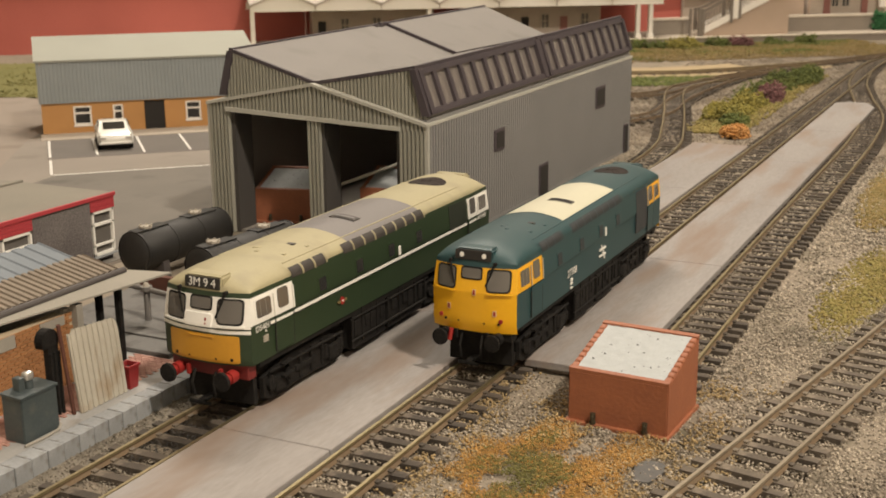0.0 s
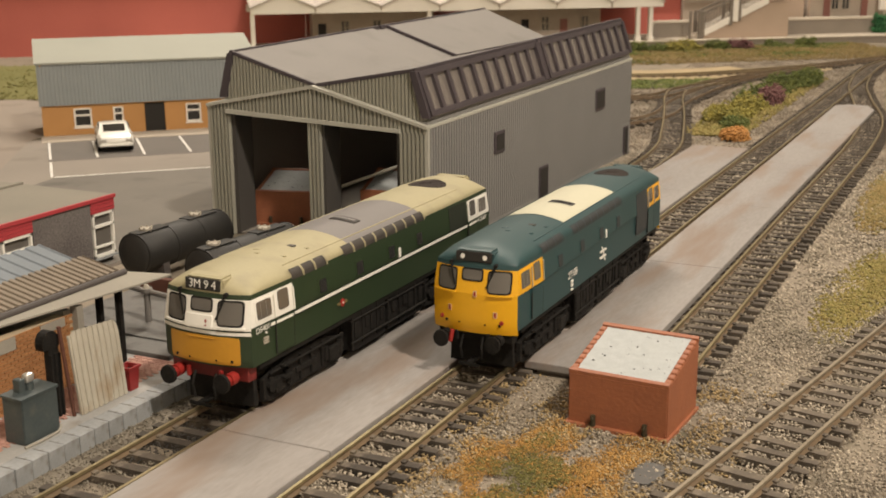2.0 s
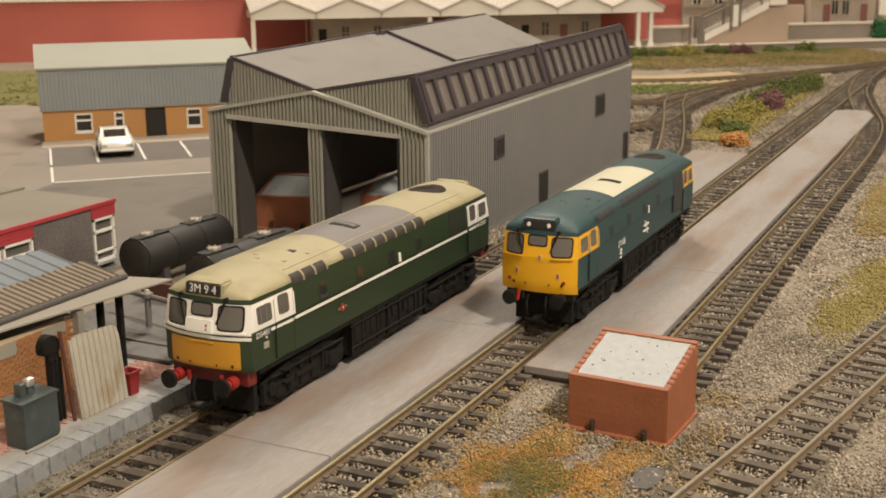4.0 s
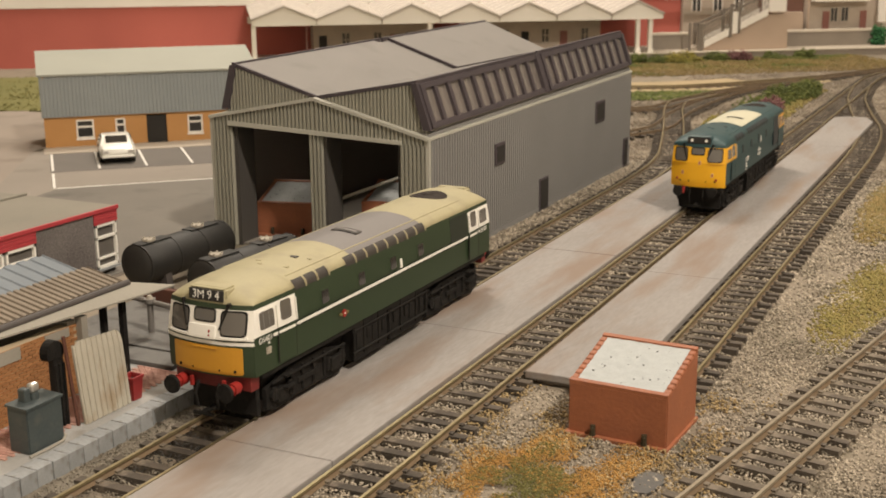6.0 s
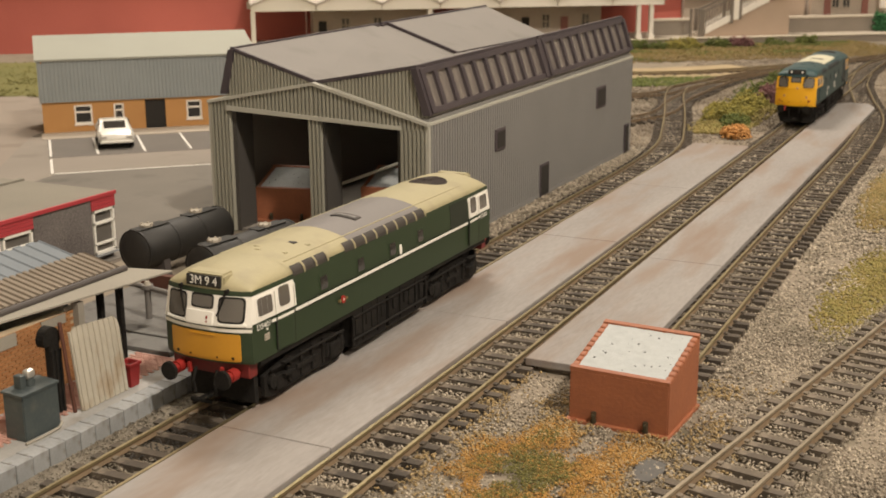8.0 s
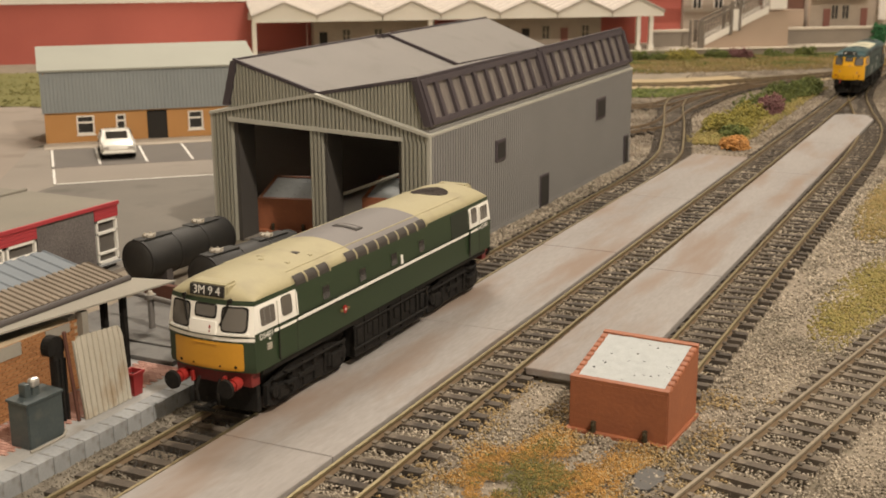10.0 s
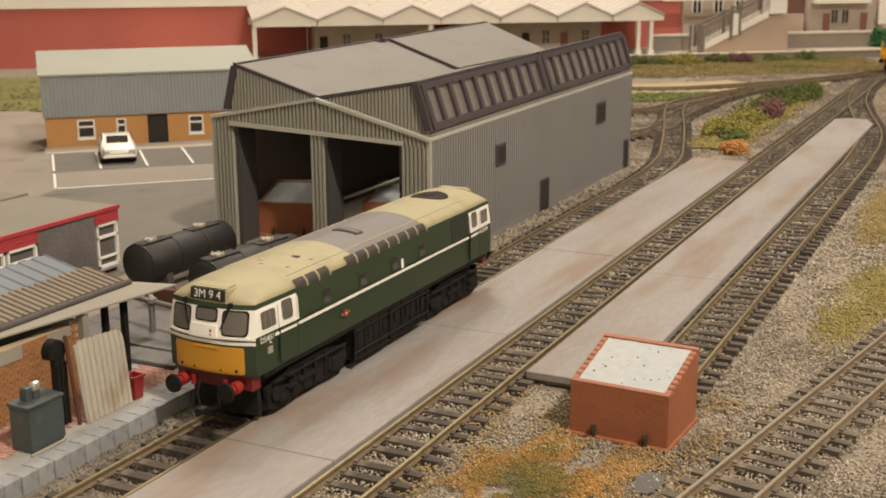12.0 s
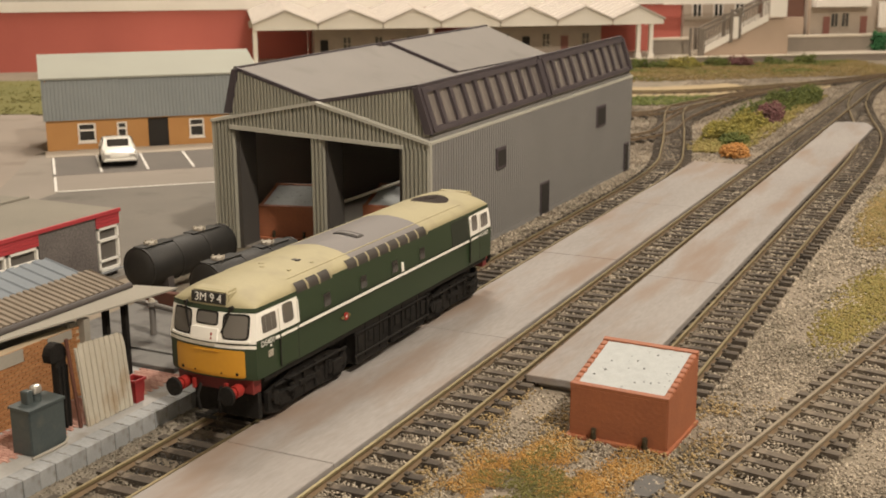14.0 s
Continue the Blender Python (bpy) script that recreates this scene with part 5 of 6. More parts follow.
# ---- flat-roofed office with red fascia ----
def flat_office():
    t = thing("flat_roofed_office", "flat-roofed office with red fascia and white windows", "office", at=pose(-270 * MM, 90 * MM, 2 * MM))
    X, yb, zt = -231.0, 146.0, 35.6
    part("wall", box(-318, X - 1.2, -40, yb - 0.8, 1.0, 32.6), M_pebble, t, "dark pebbledash wall")
    part("roof_slab", box(-320, X + 0.4, -42, yb + 1.2, 33.0, 35.2, 0.3), M_flatroof, t, "grey felt flat roof")
    part("parapet", box(-292, -289, -42, yb + 1, 35.2, 36.4, 0.2), M_flatroof, t)
    part("red_edge", box(X + 0.4, X + 1.5, -42, yb + 1.3, 33.6, 35.6, 0.2), M_fascia, t)
    for y0, y1 in ((-30, 92.4), (130.2, yb + 0.6)):
        for k in range(3):
            part("fascia_board", box(X - 0.6, X + 0.9, y0, y1, 28.0 + k * 1.9, 29.8 + k * 1.9, 0.15), M_fascia, t)
    part("panel", box(X - 1.0, X + 0.5, 92.6, 130.0, 1.2, 33.6), M_pebble, t, "pebbledash panel")
    for y0, y1 in ((74.0, 91.8), (131.0, 145.8), (44, 72.5)):
        w = part("window", box(X - 1.19, X - 0.8, y0, y1, 6.5, 28.0), M_winglass, t)
        for a, b, c, d in ((y0, y1, 6.0, 7.4), (y0, y1, 26.6, 28.0), (y0, y1, 20.6, 21.9), (y0, y1, 10.6, 11.6), (y0, y0 + 1.2, 6.0, 28.0), (y1 - 1.2, y1, 6.0, 28.0)):
            part("frame_bar", box(X - 1.0, X + 0.7, a, b, c, d, 0.12), M_white, w)
        part("sill", box(X - 1, X + 1.6, y0 - 0.6, y1 + 0.6, 5.0, 6.0), M_kerb, w)
    return t


flat_office()

# ---- car park, office and car ----
road = solid("car_park", prism([(-540, 402), (-440, 512), (-300, 640), (-226.5, 640), (-226.5, -60), (-322, -60), (-395, 200)], 0.6, 2.2, "z"), M_asphalt,
             "grey asphalt car park behind the shed", "car park", kind="structure")
solid("yard_apron", prism([(-409, 292), (-226.7, 489), (-226.7, -60), (-321, -60), (-393, 200)], 1.0, 2.6, "z"), M_apron,
      "darker worn asphalt apron in front of the shed", "apron", kind="structure")
solid("path", prism([(-1150, 300), (-760, 600), (-600, 560), (-541, 404), (-396, 200), (-323, -60), (-420, -200)], 0.6, 2.0, "z"), M_pinkpath,
      "pale pinkish concrete apron", "path", kind="structure")


OFFICE = pose(-543 * MM, 421 * MM, 0, 0, 0, 44.4)


def painted_line(u0, v0, u1, v1, w=1.8):
    ob = solid("parking_line", box(min(u0, u1) - (w / 2 if u0 == u1 else 0), max(u0, u1) + (w / 2 if u0 == u1 else 0), min(v0, v1) - (w / 2 if v0 == v1 else 0), max(v0, v1) + (w / 2 if v0 == v1 else 0), 2.3, 2.7),
               M_line, "white painted parking line on asphalt", "road marking", group="parking lines", at=OFFICE)
    return ob


for u in (3.5, 36.5, 70, 103.5):
    painted_line(u, -36, u, -112)
painted_line(3.5, -125, 3.5, -182)
painted_line(4.6, -183, 190, -183)
solid("parking_bays", box(2, 150, -118, -33, 1.0, 2.35), M_asphaltd, "darker asphalt of the parking bays", "car park", kind="structure", at=OFFICE)

def brick_office():
    t = thing("brick_office", "long brick office with blue-grey cladding and pale roof", "building", at=pose(80 * MM, 25 * MM, 2 * MM))
    length = 172
    opening = ((24.5, 38.5, 8.5, 24), (55.5, 63.5, 9.5, 24), (80.5, 97, 1.5, 26), (114, 126.5, 8.5, 24))
    x = 0.0
    for a, b, z0, z1 in opening:
        part("wall", box(x, a, 0, 2, 1.5, 28), M_officebrick, t, "orange brick wall")
        if z0 > 3:
            part("wall", box(a, b, 0, 2, 1.5, z0), M_officebrick, t)
        part("wall", box(a, b, 0, 2, z1, 28), M_officebrick, t)
        x = b
    part("wall", box(x, length, 0, 2, 1.5, 28), M_officebrick, t)
    part("end_wall", box(0, 2, 2.1, 58, 1.5, 60), M_officebrick, t)
    part("back_wall", box(0, length, 58, 60, 1.5, 60), M_officebrick, t)
    for a, b, z0, z1 in opening:
        if z0 < 3:
            part("door", box(a, b, 1.3, 1.9, 1.5, z1), M_door, t, "dark open doorway")
            continue
        w = part("window", box(a, b, 1.2, 1.6, z0, z1), M_glass, t)
        zm = z0 + (z1 - z0) * 0.62
        for p in ((a, b, z0, z0 + 1.5), (a, b, z1 - 1.2, z1), (a, b, zm - 0.6, zm + 0.8), (a, a + 1.3, z0, z1), (b - 1.3, b, z0, z1)):
            part("frame", box(p[0], p[1], -0.2, 1.3, p[2], p[3]), M_cream2, w)
        part("sill", box(a - 0.7, b + 0.7, -0.8, 1.2, z0 - 1.0, z0), M_cream2, w)
    # ribbed upper cladding and shallow roof
    prof = wavy(length + 3, 3.0, 0.45)
    bm = grid([[(-1.5 + s, -1.6 - d, 27.0) for s, d in prof] + [(length + 1.5, 0.5, 27), (-1.5, 0.5, 27)],
               [(-1.5 + s, 2.4 - d, 60.0) for s, d in prof] + [(length + 1.5, 4.5, 60), (-1.5, 4.5, 60)]], close=True)
    part("cladding", bm, M_clad2, t, "blue-grey ribbed cladding")
    part("roof", prism([(0.6, 59.6), (62, 74.5), (62, 76), (0.4, 61.2)], -3, length + 3, "x"), M_roof2, t, "pale green-grey roof")
    part("footpath", box(-2, length, -32, -0.3, 1.2, 2.6), M_platform, t, "pale paving along the wall")
    t.matrix_basis = OFFICE @ t.matrix_basis


brick_office()


def saloon_car():
    t = thing("car", "white saloon car parked nose out by the office", "car")
    prof = [(-27, 4), (-27, 9.5), (-25.5, 11.2), (-14, 12.4), (-8.0, 17.2), (8, 17.6), (15, 13.0), (25.5, 12.0), (27, 10), (27, 4)]
    bm = bmesh.new()
    rows = []
    for xs, sc in ((-11, 0.0), (-10.4, 0.5), (-8.6, 0.9), (0, 1.0), (8.6, 0.9), (10.4, 0.5), (11, 0.0)):
        rows.append([(xs * (1 if z < 13 else 0.86), y * (0.985 if abs(xs) > 10 else 1), (z if z < 12 else z - (1 - sc) * 0.9)) for y, z in prof])
    grid(rows, bm, close=True)
    bmesh.ops.holes_fill(bm, edges=[e for e in bm.edges if e.is_boundary], sides=0)
    bmesh.ops.remove_doubles(bm, verts=bm.verts, dist=0.01 * MM)
    bmesh.ops.bevel(bm, geom=[e for e in bm.edges if len(e.link_faces) == 2 and e.calc_face_angle() > 0.5], offset=1.1 * MM, segments=2, affect="EDGES")
    part("body", bm, M_car, t, smooth=True)
    part("windscreen", prism([(-13.6, 12.8), (-8.4, 17.0), (-8.6, 17.4), (-13.9, 13.3)], -6.8, 6.8, "x"), M_glass, t)
    part("rear_window", prism([(8.8, 17.2), (14.6, 13.4), (14.8, 13.9), (9.0, 17.5)], -6.8, 6.8, "x"), M_glass, t)
    for s in (-1, 1):
        part("side_window", prism([(-11.5, 13.2), (-7.2, 16.4), (7.2, 16.6), (12.0, 13.6)], s * 9.1, s * 9.9, "x"), M_glass, t)
        for y in (-16.5, 16.5):
            w = part("wheel", tube((s * 8.6, y, 4.0), (s * 11.0, y, 4.0), 4.0, 20), M_black, t)
            part("hub_cap", tube((s * 11.0, y, 4.0), (s * 11.2, y, 4.0), 2.0, 12), M_silver, w)
        part("headlight", box(s * 8 - 2, s * 8 + 2, -27.4, -26.8, 7.6, 9.6, 0.2), M_silver, t)
        part("tail_light", box(s * 8 - 2, s * 8 + 2, 26.8, 27.3, 7.6, 9.6, 0.2), M_red, t)
    part("bumper", box(-10.4, 10.4, -28.0, -26.4, 4.4, 6.2, 0.6), M_car, t)
    part("bumper", box(-10.4, 10.4, 26.4, 28.0, 4.4, 6.2, 0.6), M_car, t)
    part("under_body", box(-9.8, 9.8, -25, 25, 2.2, 4.6), M_black, t)
    t.matrix_basis = OFFICE @ pose(51 * MM, -68 * MM, 2.3 * MM) @ Matrix.Diagonal((1.16, 1.08, 1.08, 1))


saloon_car()

# ---- station across the back ----
ST = pose(-335.4 * MM, 1365 * MM, 0, 0, 0, 38.1)


def back(t):
    t.matrix_basis = ST @ t.matrix_basis
    return t


def station_platform():
    t = thing("platform", "long station platform with a pale paved edge", "platform", kind="structure", at=pose(0, 40 * MM, 0))
    part("platform_wall", box(-700, 700, 0.8, 130, -0.5, 10.6), M_platwall, t, "dark brick platform wall")
    part("paving", box(-700, 700, 8, 130, 10.6, 11.8), M_platform, t)
    for k in range(56):
        part("edge_slab", box(-700 + k * 25, -700 + k * 25 + 24.6, -1, 8, 10.6, 12.2, 0.2), M_edge, t)
    back(t)
    t = thing("platform_wall", "low brick wall with pale coping behind the platform", "wall", kind="structure", at=pose(0, 55 * MM, 0))
    for a, b in ((40, 100), (242, 416)):
        part("wall", box(a, b, 52, 56, 11.8, 33), M_platwall, t)
        part("coping", box(a - 1, b + 1, 50.5, 60, 33, 36.5, 0.4), M_edge, t)
    back(t)
    t = thing("factory_wall", "tall red factory wall with a white parapet", "wall", kind="structure", at=pose(0, 132 * MM, 0))
    for a, b in ((-1250, -886), (-885, -458), (-457, -40), (-39, 118)):
        part("red_panel", box(a, b, 130, 136, -1, 82.5), M_redwall, t)
    part("parapet", box(-1250, 118, 127, 138, 82.5, 96), M_cream2, t, "white parapet")
    back(t)


station_platform()


def canopy():
    t = thing("platform_canopy", "cream ridge-and-furrow platform canopy", "canopy", at=pose(-250 * MM, 40 * MM, 12 * MM))
    xs = [-543, -456, -367, -286, -202, -119, -38, 40]
    for a, b in zip(xs, xs[1:]):
        m = (a + b) / 2
        bm = prism([(a + 0.6, 59.5), (b - 0.6, 59.5), (b - 0.6, 67), (m, 84), (a + 0.6, 67)], 7, 9, "y")
        v = part("gable_board", bm, M_cream2, t, "cream boarded gable")
        for p, q in ((a, m), (m, b)):
            zp, zq = (67, 84.5) if p == a else (84.5, 67)
            bm = prism([(p, zp), (q, zq), (q, zq + 1.6), (p, zp + 1.6)], 5, 126, "y")
            for v in bm.verts:
                v.co.z += 13 * MM * (v.co.y / MM - 5) / 121      # the glazing climbs towards the wall
            r = part("roof_slope", bm, M_canopyroof, t, "grimy pale roof slope")
            for k in range(1, 7):
                y = 5 + k * 17
                up = 13 * (y - 5) / 121
                part("glazing_bar", prism([(p, zp + 1.6 + up), (q, zq + 1.6 + up), (q, zq + 2.4 + up), (p, zp + 2.4 + up)], y, y + 1.4, "y"), M_cream2, r)
            part("barge_board", prism([(p, zp - 0.6), (q, zq - 0.6), (q, zq + 2.0), (p, zp + 2.0)], 4.6, 5.6, "y"), M_canopyroof, r)
        part("valley_gutter", box(b - 1.2, b + 1.2, 6, 100, 65, 67.6), M_stonework, t)
    for x in (-540, -300, 3, 22):
        c = part("column", box(x - 3, x + 3, 9, 15, 11.9, 60, 0.6), M_cream2, t, "cream square column")
        part("column_base", box(x - 4.2, x + 4.2, 7.8, 16.2, 11.8, 18, 0.5), M_cream2, c)
    part("back_beam", box(-543, 40, 98, 101, 58, 68), M_cream2, t)
    back(t)


canopy()


def station_building(x0, x1, y0, zt, label, wins, doors):
    t = thing("station_building", label, "station building", group="station buildings", at=pose((x0 + x1) / 2 * MM, y0 * MM, 12 * MM))
    part("wall", box(x0, x1, y0, y0 + 40, 11.8, zt), M_stonework, t)
    part("roof", prism([(y0 - 2, zt), (y0 + 42, zt), (y0 + 20, zt + 14)], x0 - 2, x1 + 2, "x"), M_canopyroof, t)
    for x in wins:
        w = part("window", box(x - 6, x + 6, y0 - 0.6, y0 - 0.2, 26, 46), M_winglass, t)
        for a, b, c, d in ((x - 6.8, x - 5, 25, 47), (x + 5, x + 6.8, 25, 47), (x - 0.7, x + 0.7, 26, 46), (x - 6, x + 6, 45, 47), (x - 6, x + 6, 25, 26.6), (x - 6, x + 6, 35.4, 36.6)):
            part("frame", box(a, b, y0 - 1.4, y0 - 0.3, c, d), M_platform, w)
    for x, m in doors:
        part("door", box(x - 5.5, x + 5.5, y0 - 1.0, y0 - 0.2, 12, 42), m, t)
    back(t)


station_building(-455, -284, 60, 58, "brown stone station building under the canopy", (-410, -365, -320), ((-442, M_door), (-342, M_reddoor)))
station_building(-212, -36, 60, 58, "brown stone station office under the canopy", (-180, -120, -60), ((-150, M_door), (-92, M_reddoor)))


def far_house():
    t = thing("station_house", "brown station house with red doors and cream awning", "house", at=pose(360 * MM, 90 * MM, 12 * MM))
    part("wall", box(300, 470, 76, 120, 11.8, 92), M_stonework, t)
    part("wall_wing", box(242, 299, 84, 120, 11.8, 100), M_housebrick, t, "dark red-brown wing wall")
    part("tan_base", box(240, 292, 70, 82, 11.8, 62), M_tan, t)
    part("drain_pipe", tube((303, 74.5, 12), (303, 74.5, 90), 1.6, 8), M_tan, t)
    part("awning", box(306, 398, 60, 78, 77, 88, 0.6), M_cream2, t, "cream awning board")
    for x in (333, 396):
        part("door", box(x - 5.5, x + 5.5, 74.8, 75.8, 12, 62), M_reddoor, t)
    for x in (346, 364):
        w = part("window", box(x - 6, x + 6, 75.2, 75.8, 46, 68), M_glass, t)
        for a, b, c, d in ((x - 7.4, x - 5.4, 45, 69), (x + 5.4, x + 7.4, 45, 69), (x - 6, x + 6, 67, 69), (x - 6, x + 6, 45, 47), (x - 0.5, x + 0.5, 46, 68)):
            part("frame", box(a, b, 74.4, 75.6, c, d), M_platform, w)
    part("porch_post", box(413, 425, 58, 64, 45, 84, 0.6), M_cream2, t)
    back(t)



far_house()


def footbridge_stairs():
    t = thing("footbridge_stairs", "cream footbridge stairs over a tan side wall", "staircase", at=pose(160 * MM, 25 * MM, 12 * MM))
    bm = prism([(106, 11.8), (240, 11.8), (240, 64), (206, 62), (108, 18)], 18, 40, "y")
    part("side_wall", bm, M_tan, t, "tan rendered wall")
    up = lambda x: 20 + (x - 108) * 0.455
    for y in (16, 41):
        part("stringer", prism([(108, up(108) - 4), (206, up(206) - 4), (206, up(206) + 6), (108, up(108) + 6)], y, y + 1.8, "y"), M_cream2, t, "cream stringer board")
        part("top_rail", prism([(104, up(104) + 28), (240, up(240) + 26), (240, up(240) + 29), (104, up(104) + 31)], y, y + 2.2, "y"), M_balus, t, "dark hand rail")
        for k in range(24):
            x = 108 + k * 4.2
            part("baluster", box(x, x + 1.0, y + 0.4, y + 1.3, up(x) + 5, up(x) + 29), M_balus, t)
        for x in (104, 148, 161):
            part("newel", box(x - 2.4, x + 2.4, y - 0.8, y + 2.8, up(x) - 8 if x > 110 else 11.8, up(x) + 33, 0.3), M_balus, t)
    part("landing_panel", box(150.4, 158.6, 15, 16, up(154) - 5, up(154) + 26), M_cream2, t, "cream panel")
    for k in range(20):
        part("step", box(88 + k * 6, 95 + k * 6, 19, 39.5, 11.8, 14 + k * 2.6), M_platform, t)
    for x in (86, 100):
        part("gate_post", box(x - 1.6, x + 1.6, 16, 20, 11.8, 52, 0.3), M_balus, t)
    part("bridge_side", box(60, 206, 60, 62, 84, 104), M_cream2, t, "cream bridge side")
    part("bridge_pillar", box(207, 234, 14, 40, 66, 104, 0.5), M_cream2, t, "cream pillar")
    back(t)


footbridge_stairs()


def back_house():
    t = thing("terrace_house", "brown house with cream bands behind the footbridge", "house", at=pose(180 * MM, 110 * MM, 12 * MM))
    part("wall", box(119, 300, 122, 150, 2, 118), M_stonework, t)
    for z in (58, 86):
        part("string_course", box(119, 300, 120.6, 122, z, z + 5), M_platform, t, "pale stone band")
    for x in (140, 175, 210):
        w = part("window", box(x - 7, x + 7, 121.2, 121.8, 64, 84), M_glass, t)
        for a, b in ((x - 8, x - 6.4), (x + 6.4, x + 8), (x - 0.7, x + 0.7)):
            part("frame", box(a, b, 120.4, 121.6, 63, 85), M_cream2, w)
    back(t)


back_house()


# ---- greenery ----
RNG = np.random.default_rng(11)


def bush(x, y, z, rx, ry, rz, material, label, n=420, size=(0.5, 1.5)):
    """A loose shrub: clumps of small leaves round a few twigs, on the ground at (x, y)."""
    t = thing("bush", label, "bush", group="shrubs", at=pose(x * MM, y * MM, z * MM))
    cl = RNG.normal(size=(max(5, n // 60), 3)) * (0.55, 0.55, 0.4)
    pick = cl[RNG.integers(0, len(cl), n)] + RNG.normal(size=(n, 3)) * 0.26
    pick[:, 2] = np.abs(pick[:, 2] + 0.35)
    ok = (pick ** 2).sum(1) < 2.2
    pl = pick[ok] * (rx, ry, rz) + (x, y, z)
    ob = debris("foliage", pl, size, material, "", "", flat=0.8, parent=t)
    ob.matrix_parent_inverse = t.matrix_basis.inverted()
    bm = bmesh.new()
    for k in range(5):
        a = k * 1.3
        tube((x, y, z - 0.5), (x + 0.5 * rx * math.cos(a), y + 0.5 * ry * math.sin(a), z + 0.8 * rz), 0.5, 5, r2=0.2, bm=bm)
    part("twigs", bm, M_rust, t)


def st_plan(x, y):
    p = ST @ Vector((x * MM, y * MM, 0))
    return p.x / MM, p.y / MM


def grass_sheet(pts_fn, nx, ny, name, label, material):
    rows = [[(*pts_fn(i / nx, j / ny), 1.6 + 2.2 * abs(noise.noise((i * 0.35, j * 0.5, 2.0))) + (1.0 * (j / ny))) for i in range(nx + 1)] for j in range(ny + 1)]
    return solid(name, grid(rows), material, label, "grass", kind="structure", smooth=True)


grass_sheet(lambda u, v: st_plan(-760 + 1080 * u, -150 + 149 * v - 60 * max(0, 0.45 - u) * (1 - v)), 90, 14, "bank", "rough brown and green grass bank below the platform", M_bank)
grass_sheet(lambda u, v: (-1150 + 520 * u + 40 * v, 330 + 330 * u + 420 * v), 24, 12, "field", "rough olive grass beyond the car park", M_olive)

pl = np.stack([RNG.uniform(-1150, -640, 5000), RNG.uniform(0, 1, 5000)], 1)
debris("grass_tufts", np.column_stack([pl[:, 0], 330 + 330 * (pl[:, 0] + 1150) / 520 + 400 * pl[:, 1], 1.6 + RNG.random(5000) * 1.6]), (0.9, 2.4), M_olive, "tufts of olive grass beyond the car park", "grass")
pl = np.stack([RNG.uniform(-520, 330, 24000), RNG.uniform(-212, -12, 24000)], 1)
w = np.array([st_plan(*p) for p in pl])
f = np.array([noise.noise((a * 0.012, b * 0.02, 4.0)) for a, b in w]) + 0.25 * RNG.normal(size=len(w)) + (pl[:, 1] + 75) / 260
z = 1.9 + 1.2 * np.maximum(pl[:, 1] + 150, -30) / 150 + RNG.random(len(w)) * 1.6
for k, (ok, m, lab) in enumerate(((f < -0.12, M_brownturf, "tufts of brown static grass on the bank"), ((f >= -0.12) & (f < 0.22), M_grass, "tufts of straw-coloured grass on the bank"), (f >= 0.22, M_leaf, "tufts of olive green grass on the bank"))):
    debris("grass_tufts", np.column_stack([w, z])[ok], (0.6, 1.7), m, lab, "grass")
for x, y, m, r, lab in ((-20, -44, M_leaf, 13, "dark green shrub below the platform"), (5, -50, M_leaf, 12, "dark green shrub below the platform"), (40, -46, M_yleaf, 15, "yellow-green flowering shrub below the platform"),
                        (62, -42, M_yleaf, 11, "yellow-green flowering shrub below the platform"), (98, -46, M_leaf, 12, "dark green shrub below the platform"), (134, -46, M_purple, 13, "purple heather shrub below the platform"),
                        (190, -44, M_leaf, 11, "low dark green shrub below the platform"), (243, -38, M_leaf, 12, "dark green shrub below the platform"), (-55, -46, M_leaf, 12, "dark green shrub below the platform")):
    px, py = st_plan(x, y)
    bush(px, py, 2.5, r * 1.15, r * 1.0, r * 0.85, m, lab, 800, (0.7, 1.9))
for x, y, m, rx, ry, rz, lab in ((-62, 735, M_yleaf, 17, 36, 13, "yellow-green shrub between the sidings"), (-60, 800, M_yleaf, 13, 30, 14, "yellow-green shrub between the sidings"),
                                 (-50, 700, M_leaf, 9, 17, 8, "small green shrub between the sidings"), (-66, 870, M_leaf, 16, 40, 15, "dark green shrub between the sidings"),
                                 (-52, 860, M_purple, 10, 30, 15, "purple heather between the sidings"), (-62, 960, M_leaf, 15, 46, 15, "dark green shrub between the sidings"),
                                 (-48, 1030, M_leaf, 14, 46, 14, "dark green shrub between the sidings"), (-36, 636, M_orange, 9, 18, 7.5, "orange dry shrub at the walkway end")):
    bush(x, y, 1.5, rx * 0.95, ry * 0.95, rz * 0.85, m, lab, 2200, (0.6, 1.7))
pl = np.stack([RNG.normal(-57, 13, 9000), RNG.uniform(640, 1090, 9000)], 1)
pl = pl[(np.abs(pl[:, 0] + 57) < 26)]
debris("ground_cover", np.column_stack([pl, 1.5 + RNG.random(len(pl)) * 1.6]), (0.6, 1.7), M_sidegrass, "low olive ground cover between the sidings", "grass")
pl = np.stack([RNG.uniform(-420, -110, 6000), RNG.uniform(0, 1, 6000)], 1)
debris("ground_cover", np.column_stack([pl[:, 0], 925 + (pl[:, 0] + 330) * 0.62 - 90 * pl[:, 1], 1.3 + RNG.random(6000) * 1.2]), (0.7, 2.0), M_leaf, "green weeds between the far lines", "grass")
px, py = st_plan(407, 50)
bush(px, py, 12, 13, 11, 22, M_pubgreen, "bright green shrub on the platform", 700, (1.2, 3.0))


